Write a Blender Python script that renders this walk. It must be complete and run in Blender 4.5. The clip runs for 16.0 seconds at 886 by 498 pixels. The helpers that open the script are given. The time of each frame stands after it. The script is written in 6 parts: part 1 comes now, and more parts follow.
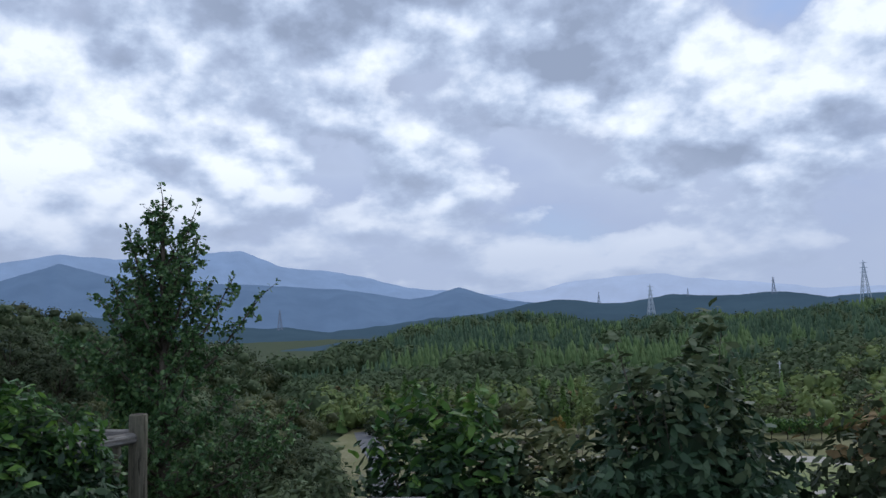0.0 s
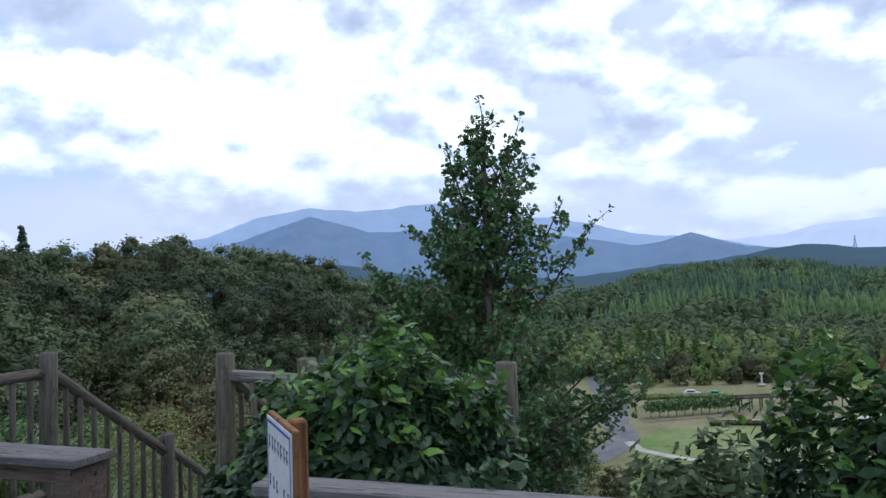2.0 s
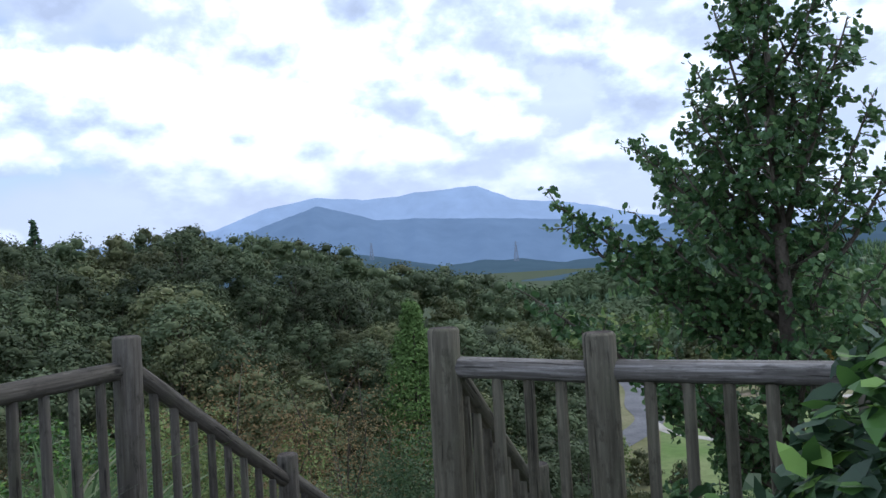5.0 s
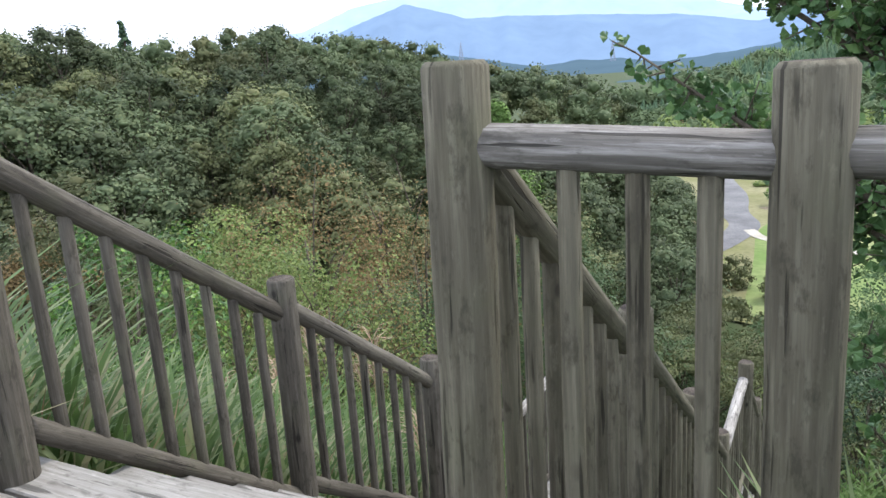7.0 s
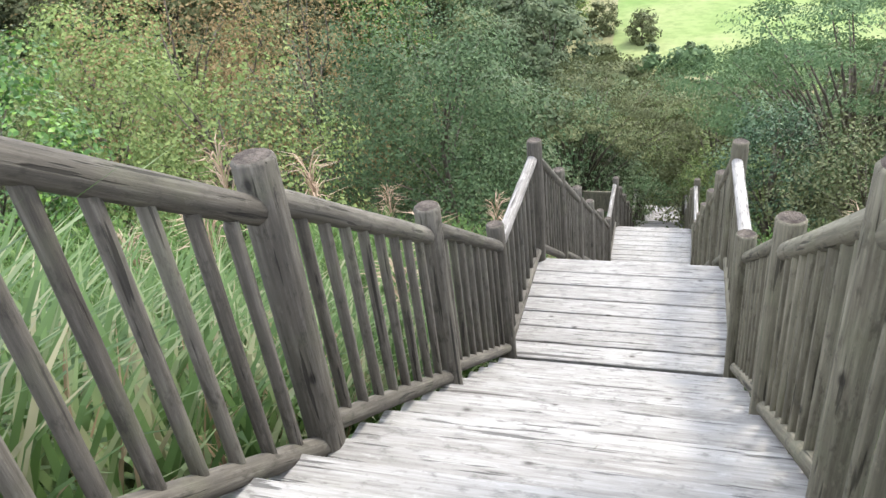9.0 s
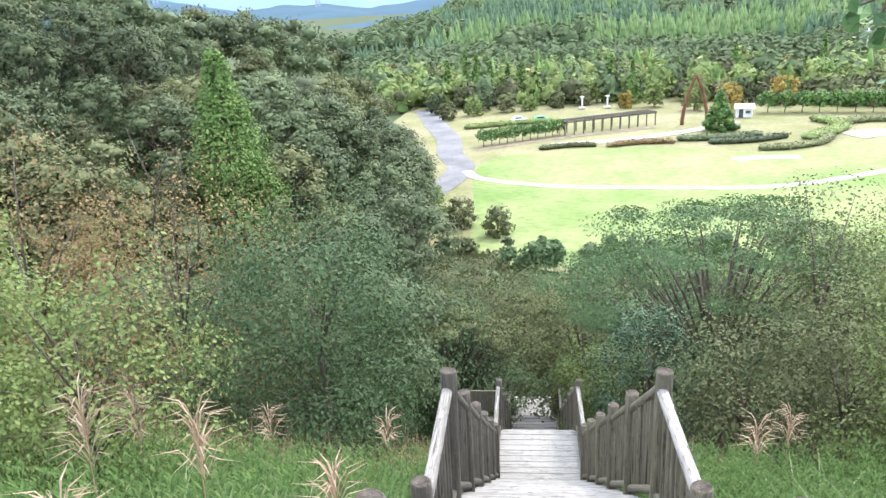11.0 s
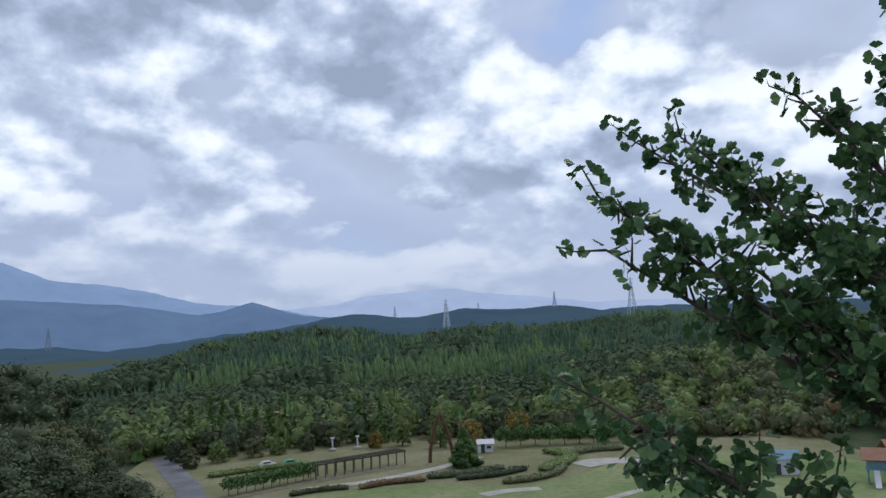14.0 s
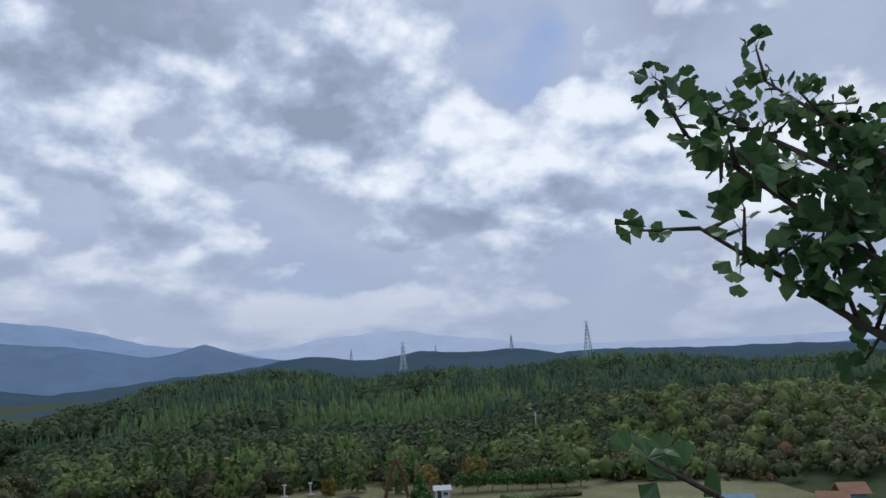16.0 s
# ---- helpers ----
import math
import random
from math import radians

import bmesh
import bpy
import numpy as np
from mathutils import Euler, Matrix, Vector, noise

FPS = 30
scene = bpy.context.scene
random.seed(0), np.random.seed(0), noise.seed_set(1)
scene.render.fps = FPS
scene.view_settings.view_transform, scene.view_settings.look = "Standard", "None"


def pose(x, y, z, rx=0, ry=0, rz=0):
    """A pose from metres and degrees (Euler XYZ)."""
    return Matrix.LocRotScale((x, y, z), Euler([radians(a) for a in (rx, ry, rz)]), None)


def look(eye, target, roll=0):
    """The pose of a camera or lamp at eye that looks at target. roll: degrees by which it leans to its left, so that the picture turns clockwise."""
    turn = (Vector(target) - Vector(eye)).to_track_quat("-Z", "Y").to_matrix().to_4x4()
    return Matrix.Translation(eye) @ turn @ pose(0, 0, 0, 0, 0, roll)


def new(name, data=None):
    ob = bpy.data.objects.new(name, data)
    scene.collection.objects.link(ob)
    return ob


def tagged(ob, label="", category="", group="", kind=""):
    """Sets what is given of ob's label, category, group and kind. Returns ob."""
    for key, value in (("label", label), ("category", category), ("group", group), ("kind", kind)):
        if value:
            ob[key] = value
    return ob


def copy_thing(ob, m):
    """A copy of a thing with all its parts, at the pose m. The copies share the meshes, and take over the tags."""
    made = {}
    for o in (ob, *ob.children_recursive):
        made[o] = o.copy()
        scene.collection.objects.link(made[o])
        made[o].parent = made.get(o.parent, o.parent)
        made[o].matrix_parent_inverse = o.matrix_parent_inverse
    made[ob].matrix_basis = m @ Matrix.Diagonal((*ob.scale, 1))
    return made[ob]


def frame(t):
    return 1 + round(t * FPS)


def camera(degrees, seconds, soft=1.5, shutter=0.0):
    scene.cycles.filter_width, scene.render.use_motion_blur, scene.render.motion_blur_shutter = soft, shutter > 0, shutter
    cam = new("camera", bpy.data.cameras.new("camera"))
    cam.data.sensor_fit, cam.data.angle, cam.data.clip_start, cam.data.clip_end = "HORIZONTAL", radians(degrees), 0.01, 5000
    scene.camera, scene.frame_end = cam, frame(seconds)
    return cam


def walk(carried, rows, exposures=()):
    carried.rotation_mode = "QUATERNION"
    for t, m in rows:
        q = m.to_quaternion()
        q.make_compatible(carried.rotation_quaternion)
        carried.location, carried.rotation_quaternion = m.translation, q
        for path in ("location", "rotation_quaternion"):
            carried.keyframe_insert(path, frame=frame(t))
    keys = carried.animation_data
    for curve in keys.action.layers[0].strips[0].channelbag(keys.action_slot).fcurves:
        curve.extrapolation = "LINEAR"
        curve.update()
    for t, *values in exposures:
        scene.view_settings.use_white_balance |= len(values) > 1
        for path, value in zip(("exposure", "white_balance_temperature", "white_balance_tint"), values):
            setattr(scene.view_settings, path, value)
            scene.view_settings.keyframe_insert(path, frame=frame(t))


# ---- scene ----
# ---- camera and walk ----
cam = camera(60.62, 16.0)
walk(cam, [
    (0.0, pose(6.273, -5.756, 1.772, 95.60, 1.67, 2.63)),
    (0.5, pose(5.907, -5.622, 1.792, 95.46, 1.76, 14.12)),
    (1.0, pose(5.487, -5.260, 1.755, 93.99, 1.18, 17.97)),
    (1.5, pose(5.186, -4.920, 1.715, 91.96, 1.18, 18.53)),
    (2.0, pose(4.931, -4.606, 1.693, 92.09, 1.68, 19.54)),
    (2.2, pose(4.809, -4.469, 1.671, 93.46, 1.62, 20.17)),
    (2.5, pose(4.577, -4.243, 1.635, 95.57, 1.34, 20.67)),
    (3.0, pose(4.211, -4.015, 1.612, 95.88, 1.87, 22.32)),
    (3.2, pose(4.028, -3.921, 1.593, 95.78, 2.23, 22.88)),
    (5.5, pose(2.555, -2.616, 1.388, 89.41, 3.45, 18.80)),
    (6.0, pose(2.501, -2.225, 1.291, 88.05, 3.42, 17.66)),
    (6.4, pose(2.474, -1.776, 1.243, 86.01, 1.01, 20.04)),
    (6.5, pose(2.456, -1.706, 1.240, 84.75, 0.96, 20.97)),
    (7.0, pose(2.280, -1.337, 1.179, 76.71, 3.66, 26.92)),
    (7.4, pose(2.029, -1.054, 1.129, 70.61, 8.08, 31.56)),
    (7.5, pose(1.963, -0.986, 1.144, 68.45, 9.65, 31.83)),
    (8.0, pose(1.641, -0.786, 1.088, 62.55, 11.78, 27.44)),
    (8.2, pose(1.530, -0.666, 1.082, 60.38, 10.75, 24.97)),
    (10.3, pose(0.763, 0.024, 1.191, 60.58, 3.84, 6.05)),
    (10.5, pose(0.729, 0.155, 1.170, 64.41, 3.05, 6.51)),
    (11.0, pose(0.637, 0.215, 1.227, 71.68, 2.85, 5.67)),
    (11.5, pose(0.567, 0.076, 1.374, 77.23, 2.58, 3.31)),
    (12.0, pose(0.580, 0.116, 1.393, 82.72, 2.70, 0.11)),
    (12.5, pose(0.526, 0.088, 1.371, 88.27, 2.83, -3.07)),
    (13.0, pose(0.520, 0.053, 1.411, 93.42, 3.00, -6.24)),
    (13.5, pose(0.522, 0.047, 1.412, 96.07, 2.68, -9.45)),
    (14.0, pose(0.536, 0.075, 1.410, 96.17, 2.49, -12.76)),
    (14.5, pose(0.530, 0.070, 1.410, 95.26, 2.50, -16.52)),
    (15.0, pose(0.615, 0.380, 1.430, 95.36, 2.50, -17.75)),
    (15.5, pose(0.710, 0.840, 1.420, 97.64, 2.49, -16.84)),
    (16.0, pose(0.750, 1.180, 1.400, 99.23, 2.48, -15.99)),
], exposures=[(0.0, -0.68, 6050, 10), (1.0, -0.58, 6050, 10), (1.5, -0.3, 6050, 10), (2.2, -0.1, 6050, 10), (2.5, -0.33, 6050, 10), (3.2, -0.57, 6050, 10), (5.5, 0.08, 6000, 10), (6.5, 0.5, 6150, 10),
              (7.0, 1.15, 6750, 10), (7.5, 1.68, 6850, 10), (8.2, 1.8, 6850, 10), (10.3, 1.8, 6700, 10), (11.0, 1.9, 6650, 10), (11.5, 1.78, 6600, 10), (12.5, 1.3, 6500, 10), (13.0, 0.8, 6200, 10), (13.5, -0.2, 6250, 10),
              (14.0, -0.65, 6150, 10), (15.0, -0.70, 6150, 10), (16.0, -0.85, 6200, 10)])

# ---- light ----
SUN_AZ, SUN_EL = radians(-35), radians(52)   # clockwise to the right of straight ahead is negative

world = bpy.data.worlds.new("sky")
scene.world = world
world.use_nodes = True
wn, wl = world.node_tree.nodes, world.node_tree.links
wn.clear()


def wnode(kind, **values):
    n = wn.new(kind)
    for key, value in values.items():
        n.inputs[key].default_value = value
    return n


def wmath(op, a, b=None):
    n = wn.new("ShaderNodeMath")
    n.operation = op
    for i, v in enumerate((a, b)):
        if v is None:
            continue
        if isinstance(v, (int, float)):
            n.inputs[i].default_value = v
        else:
            wl.new(v, n.inputs[i])
    return n.outputs[0]


def wramp(fac, stops):
    n = wn.new("ShaderNodeValToRGB")
    e = n.color_ramp.elements
    while len(e) < len(stops):
        e.new(0.5)
    for i, (p, c) in enumerate(stops):
        e[i].position, e[i].color = p, (*c, 1)
    wl.new(fac, n.inputs[0])
    return n.outputs[0]


def wmix(fac, a, b):
    n = wn.new("ShaderNodeMix")
    n.data_type = "RGBA"
    wl.new(fac, n.inputs[0])
    wl.new(a, n.inputs[6])
    wl.new(b, n.inputs[7])
    return n.outputs[2]


tc = wn.new("ShaderNodeTexCoord")
sep = wn.new("ShaderNodeSeparateXYZ")
wl.new(tc.outputs["Generated"], sep.inputs[0])
up = wmath("MAXIMUM", sep.outputs[2], 0.0)
comb = wn.new("ShaderNodeCombineXYZ")   # heaped clouds seen from the side, flatter towards the horizon
wl.new(sep.outputs[0], comb.inputs[0])
wl.new(sep.outputs[1], comb.inputs[1])
wl.new(wmath("MULTIPLY", wmath("POWER", up, 0.72), 1.45), comb.inputs[2])
sky = wn.new("ShaderNodeTexSky")
sky.sky_type, sky.sun_disc = "NISHITA", False
sky.sun_elevation, sky.sun_rotation = SUN_EL, -SUN_AZ
sky.air_density, sky.dust_density, sky.ozone_density = 1.0, 0.2, 5.0
blue = wn.new("ShaderNodeMix")
blue.data_type, blue.blend_type = "RGBA", "MULTIPLY"
blue.inputs[0].default_value = 1.0
wl.new(sky.outputs[0], blue.inputs[6])
blue.inputs[7].default_value = (0.19, 0.19, 0.19, 1)


def cloud_noise(scale, detail, rough, shift):
    n = wnode("ShaderNodeTexNoise", Scale=scale, Detail=detail, Roughness=rough)
    v = wn.new("ShaderNodeVectorMath")
    v.operation = "ADD"
    v.inputs[1].default_value = shift
    wl.new(comb.outputs[0], v.inputs[0])
    wl.new(v.outputs[0], n.inputs["Vector"])
    return n.outputs[0]


def heap(scale, detail, shift, lift):
    """Density of heaped clouds, and how much thinner they are a little higher up: the lit tops."""
    low = cloud_noise(scale, detail, 0.52, shift)
    high = cloud_noise(scale, detail, 0.52, (shift[0], shift[1], shift[2] + lift))
    return low, wmath("SUBTRACT", low, high)


def gather(clouds):
    """How much of these cloud banks stands at a place of the sky: azimuth to the left, height, half width, half height, weight."""
    total = 0.0
    for az_, el_, w_, h_, k_ in clouds:
        u = wmath("DIVIDE", wmath("SUBTRACT", sky_az, az_), w_)
        v = wmath("DIVIDE", wmath("SUBTRACT", sky_el, el_), h_)
        q = wmath("ADD", wmath("MULTIPLY", u, u), wmath("MULTIPLY", v, v))
        total = wmath("ADD", wmath("MULTIPLY", wmath("POWER", 0.36, q), k_), total)
    return total


ragged = wmath("SUBTRACT", cloud_noise(5.0, 7.0, 0.55, (3.1, 5.2, 0.6)), 0.5)
ragged_up = wmath("SUBTRACT", cloud_noise(6.0, 7.0, 0.55, (8.4, 1.2, 4.6)), 0.5)
sky_az = wmath("ADD", wmath("MULTIPLY", wmath("ARCTAN2", wmath("MULTIPLY", sep.outputs[0], -1.0), sep.outputs[1]), 57.296), wmath("MULTIPLY", ragged, 16.0))
sky_el = wmath("ADD", wmath("MULTIPLY", wmath("ARCSINE", sep.outputs[2]), 57.296), wmath("MULTIPLY", ragged_up, 10.0))
heaps = gather([(27, 15, 7, 3.5, 1.0), (14, 13, 5, 3.0, 0.6), (40, 11, 9, 3.0, 0.9), (-16, 14.5, 7, 3.2, 1.2), (-4, 15, 4, 2.2, 0.6), (-21, 8.4, 1.3, 1.0, 1.1), (-10, 8.2, 5, 0.9, 0.7), (2, 8.6, 3, 1.0, 0.5), (-31, 19, 4, 3.0, 1.0), (-38, 11, 6, 4.0, 0.8)])
banks = gather([(13, 24, 17, 4.5, 1.2), (46, 20, 7, 3.5, 0.8), (-8, 19.5, 5, 1.8, 0.9), (-16, 10.3, 7, 1.1, 0.5), (30, 8.5, 9, 1.6, 0.2)])
gaps = gather([(-23, 22.5, 6, 2.2, 0.55), (4, 17.5, 3, 1.0, 0.4), (-30, 25, 8, 2.5, 0.4)])
broad = cloud_noise(2.1, 5.0, 0.5, (2.3, 0.7, 1.9))
sheet_ = wramp(broad, [(0.34, (0.58, 0.70, 1.02)), (0.42, (0.70, 0.81, 1.10)), (0.50, (0.80, 0.91, 1.16)), (0.60, (0.68, 0.77, 0.99)), (0.70, (0.54, 0.62, 0.82))])
blue_gap = wramp(wmath("SUBTRACT", broad, wmath("MULTIPLY", gaps, 0.16)), [(0.22, (0, 0, 0)), (0.42, (1, 1, 1))])
veil_high = wmix(blue_gap, blue.outputs[2], sheet_)
big, big_lit = heap(3.6, 9.0, (4.4, 1.3, 0.4), 0.08)
small, small_lit = heap(8.5, 8.0, (1.7, 7.9, 2.2), 0.035)
form = wmath("ADD", wmath("ADD", big, wmath("MULTIPLY", wmath("SUBTRACT", small, 0.5), 0.30)), wmath("SUBTRACT", wmath("MULTIPLY", wmath("ADD", heaps, banks), 0.16), wmath("ADD", wmath("MULTIPLY", gaps, 0.20), 0.035)))
mask = wramp(form, [(0.41, (0, 0, 0)), (0.455, (0.7, 0.7, 0.7)), (0.53, (1, 1, 1))])
light = wmath("ADD", wmath("MULTIPLY", big_lit, 2.1), wmath("ADD", wmath("MULTIPLY", small_lit, 1.5), 0.5))
light = wmath("ADD", light, wmath("SUBTRACT", wmath("MULTIPLY", heaps, 0.19), wmath("MULTIPLY", banks, 0.20)))
cloud = wramp(light, [(0.20, (0.52, 0.61, 0.80)), (0.36, (0.66, 0.77, 1.00)), (0.50, (0.88, 1.01, 1.25)), (0.63, (1.20, 1.30, 1.48)), (0.80, (1.55, 1.61, 1.70))])
filled = wmix(mask, veil_high, cloud)
veil = wramp(up, [(0.0, (1, 1, 1)), (0.08, (0.8, 0.8, 0.8)), (0.20, (0, 0, 0))])
pale = wn.new("ShaderNodeRGB")
pale.outputs[0].default_value = (0.70, 0.80, 1.03, 1)
whole = wmix(wmath("MULTIPLY", veil, 0.85), filled, pale.outputs[0])
bg = wnode("ShaderNodeBackground", Strength=1.0)
wl.new(whole, bg.inputs[0])
wl.new(bg.outputs[0], wn.new("ShaderNodeOutputWorld").inputs[0])

sun_data = bpy.data.lights.new("sun", "SUN")
sun_data.energy, sun_data.angle, sun_data.color = 1.5, radians(11), (1.0, 0.95, 0.86)
sun = new("sun", sun_data)
sun_way = Vector((-math.sin(SUN_AZ) * math.cos(SUN_EL), math.cos(SUN_AZ) * math.cos(SUN_EL), math.sin(SUN_EL)))
sun.matrix_basis = look(sun_way * 50, (0, 0, 0))


# ---- materials ----
def material(name):
    m = bpy.data.materials.new(name)
    m.use_nodes = True
    nt = m.node_tree
    return m, nt, nt.nodes["Principled BSDF"]


def noise_fac(nt, coord, scale, detail=4.0, stretch=None, rough=0.55):
    vec = coord
    if stretch:
        mp = nt.nodes.new("ShaderNodeMapping")
        mp.inputs["Scale"].default_value = stretch
        nt.links.new(coord, mp.inputs[0])
        vec = mp.outputs[0]
    n = nt.nodes.new("ShaderNodeTexNoise")
    n.inputs["Scale"].default_value, n.inputs["Detail"].default_value, n.inputs["Roughness"].default_value = scale, detail, rough
    nt.links.new(vec, n.inputs["Vector"])
    return n.outputs[0]


def ramp(nt, fac, stops):
    n = nt.nodes.new("ShaderNodeValToRGB")
    e = n.color_ramp.elements
    while len(e) < len(stops):
        e.new(0.5)
    for i, (p, c) in enumerate(stops):
        e[i].position, e[i].color = p, (*c, 1)
    nt.links.new(fac, n.inputs[0])
    return n.outputs[0]


def blend(nt, fac, a, b, kind="MIX"):
    n = nt.nodes.new("ShaderNodeMix")
    n.data_type, n.blend_type = "RGBA", kind
    for v, s in ((fac, n.inputs[0]), (a, n.inputs[6]), (b, n.inputs[7])):
        if isinstance(v, (int, float)):
            s.default_value = v
        elif isinstance(v, tuple):
            s.default_value = (*v, 1)
        else:
            nt.links.new(v, s)
    return n.outputs[2]


def bump(nt, bsdf, fac, strength, distance=0.01):
    b = nt.nodes.new("ShaderNodeBump")
    b.inputs["Strength"].default_value, b.inputs["Distance"].default_value = strength, distance
    nt.links.new(fac, b.inputs["Height"])
    nt.links.new(b.outputs[0], bsdf.inputs["Normal"])


def object_coord(nt, jitter=True):
    """Object coordinates, shifted by each object's own random number."""
    t = nt.nodes.new("ShaderNodeTexCoord").outputs["Object"]
    if not jitter:
        return t
    info = nt.nodes.new("ShaderNodeObjectInfo").outputs["Random"]
    m = nt.nodes.new("ShaderNodeMath")
    m.operation = "MULTIPLY"
    m.inputs[1].default_value = 37.0
    nt.links.new(info, m.inputs[0])
    v = nt.nodes.new("ShaderNodeVectorMath")
    v.operation = "ADD"
    nt.links.new(t, v.inputs[0])
    nt.links.new(m.outputs[0], v.inputs[1])
    return v.outputs[0]


def wood_material(name, dark, mid, pale, along="z", moss=0.3, rough=0.85):
    """Weathered timber with grain along one local axis, cracks, grey bloom and moss."""
    m, nt, b = material(name)
    co = object_coord(nt)
    st = {"z": (1, 1, 0.05), "x": (0.05, 1, 1), "y": (1, 0.05, 1)}[along]
    grain = noise_fac(nt, co, 60, 6, st, 0.65)
    broad = noise_fac(nt, co, 9, 4, tuple(0.35 if v < 1 else 1 for v in st))
    col = ramp(nt, grain, [(0.32, dark), (0.5, mid), (0.68, pale)])
    col = blend(nt, ramp(nt, broad, [(0.46, (0, 0, 0)), (0.66, (0.5,) * 3)]), col, tuple(c * 0.7 for c in mid))
    green = noise_fac(nt, co, 5, 5)
    col = blend(nt, ramp(nt, green, [(0.52, (0, 0, 0)), (0.70, (moss,) * 3)]), col, (0.13, 0.15, 0.075))
    info = nt.nodes.new("ShaderNodeObjectInfo").outputs["Random"]
    col = blend(nt, 0.35, col, ramp(nt, info, [(0.0, tuple(c * 0.7 for c in mid)), (1.0, pale)]))
    crack = noise_fac(nt, co, 46, 3, tuple(v * (1.2 if v < 1 else 1) for v in st), 0.5)
    cr = ramp(nt, crack, [(0.33, (0, 0, 0)), (0.37, (1, 1, 1))])
    col = blend(nt, 0.6, col, cr, "MULTIPLY")
    spots = noise_fac(nt, co, 26, 5, tuple(0.4 if v < 1 else 1 for v in st), 0.7)
    col = blend(nt, ramp(nt, spots, [(0.54, (0, 0, 0)), (0.66, (0.7,) * 3)]), col, tuple(c * 0.45 for c in mid))
    col = blend(nt, ramp(nt, spots, [(0.28, (0.35,) * 3), (0.40, (0, 0, 0))]), col, tuple(min(0.85, c * 1.25) for c in pale))
    vor = nt.nodes.new("ShaderNodeTexVoronoi")
    vor.inputs["Scale"].default_value, vor.inputs["Randomness"].default_value = 6.5, 1.0
    mp = nt.nodes.new("ShaderNodeMapping")
    mp.inputs["Scale"].default_value = tuple(0.55 if v < 1 else 1.0 for v in st)
    nt.links.new(co, mp.inputs[0])
    nt.links.new(mp.outputs[0], vor.inputs["Vector"])
    knot = ramp(nt, vor.outputs["Distance"], [(0.05, (0.9,) * 3), (0.085, (0.35,) * 3), (0.13, (0, 0, 0))])
    col = blend(nt, knot, col, tuple(c * 0.5 for c in dark))
    split = ramp(nt, noise_fac(nt, co, 21, 2, tuple(0.03 if v < 1 else 1 for v in st), 0.4), [(0.28, (0.8,) * 3), (0.30, (0, 0, 0))])
    col = blend(nt, split, col, tuple(c * 0.35 for c in dark))
    nt.links.new(col, b.inputs["Base Color"])
    hb = nt.nodes.new("ShaderNodeMath")
    hb.operation = "ADD"
    nt.links.new(grain, hb.inputs[0])
    nt.links.new(cr, hb.inputs[1])
    b.inputs["Roughness"].default_value = rough
    b.inputs["Specular IOR Level"].default_value = 0.25
    bump(nt, b, hb.outputs[0], 0.7, 0.006)
    return m


def leaf_material(name, stops, glow=0.3, rough=0.5, spread=0.42):
    """Leaves: colour varies by leaf and by plant; some light passes through them."""
    m, nt, b = material(name)
    geo = nt.nodes.new("ShaderNodeNewGeometry").outputs["Random Per Island"]
    col = ramp(nt, geo, stops)
    info = nt.nodes.new("ShaderNodeObjectInfo").outputs["Random"]
    hs = nt.nodes.new("ShaderNodeHueSaturation")
    lo = nt.nodes.new("ShaderNodeMapRange")
    lo.inputs[3].default_value, lo.inputs[4].default_value = 1 - spread, 1 + spread
    nt.links.new(info, lo.inputs[0])
    nt.links.new(lo.outputs[0], hs.inputs["Value"])
    nt.links.new(col, hs.inputs["Color"])
    nt.links.new(hs.outputs[0], b.inputs["Base Color"])
    b.inputs["Roughness"].default_value = rough
    b.inputs["Specular IOR Level"].default_value = 0.16 if rough > 0.5 else 0.28
    tr = nt.nodes.new("ShaderNodeBsdfTranslucent")
    nt.links.new(hs.outputs[0], tr.inputs[0])
    mix = nt.nodes.new("ShaderNodeMixShader")
    mix.inputs[0].default_value = glow
    nt.links.new(b.outputs[0], mix.inputs[1])
    nt.links.new(tr.outputs[0], mix.inputs[2])
    nt.links.new(mix.outputs[0], nt.nodes["Material Output"].inputs[0])
    return m


def speckled(name, a, b_, scale=6.0, rough=0.9, fine=60.0, relief=0.4):
    m, nt, b = material(name)
    co = nt.nodes.new("ShaderNodeTexCoord").outputs["Object"]
    broad, small = noise_fac(nt, co, scale, 5), noise_fac(nt, co, fine, 4)
    col = ramp(nt, broad, [(0.35, a), (0.65, b_)])
    col = blend(nt, ramp(nt, small, [(0.4, (0.0,) * 3), (0.7, (0.45,) * 3)]), col, tuple(c * 0.55 for c in a))
    nt.links.new(col, b.inputs["Base Color"])
    b.inputs["Roughness"].default_value = rough
    b.inputs["Specular IOR Level"].default_value = 0.2
    bump(nt, b, small, relief, 0.02)
    return m


def haze_glow_material(name, body, air_glow, share):
    """Far land or steel: a dull diffuse body, with kilometres of haze put in as emission."""
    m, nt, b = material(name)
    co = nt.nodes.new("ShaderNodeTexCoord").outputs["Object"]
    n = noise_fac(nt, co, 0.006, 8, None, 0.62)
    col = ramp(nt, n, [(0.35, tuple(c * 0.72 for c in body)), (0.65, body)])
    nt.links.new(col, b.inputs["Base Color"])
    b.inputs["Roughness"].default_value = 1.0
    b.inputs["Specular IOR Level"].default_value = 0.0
    nt.links.new(ramp(nt, n, [(0.3, tuple(c * 0.95 for c in air_glow)), (0.7, tuple(c * 1.04 for c in air_glow))]), b.inputs["Emission Color"])
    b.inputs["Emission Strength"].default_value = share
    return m


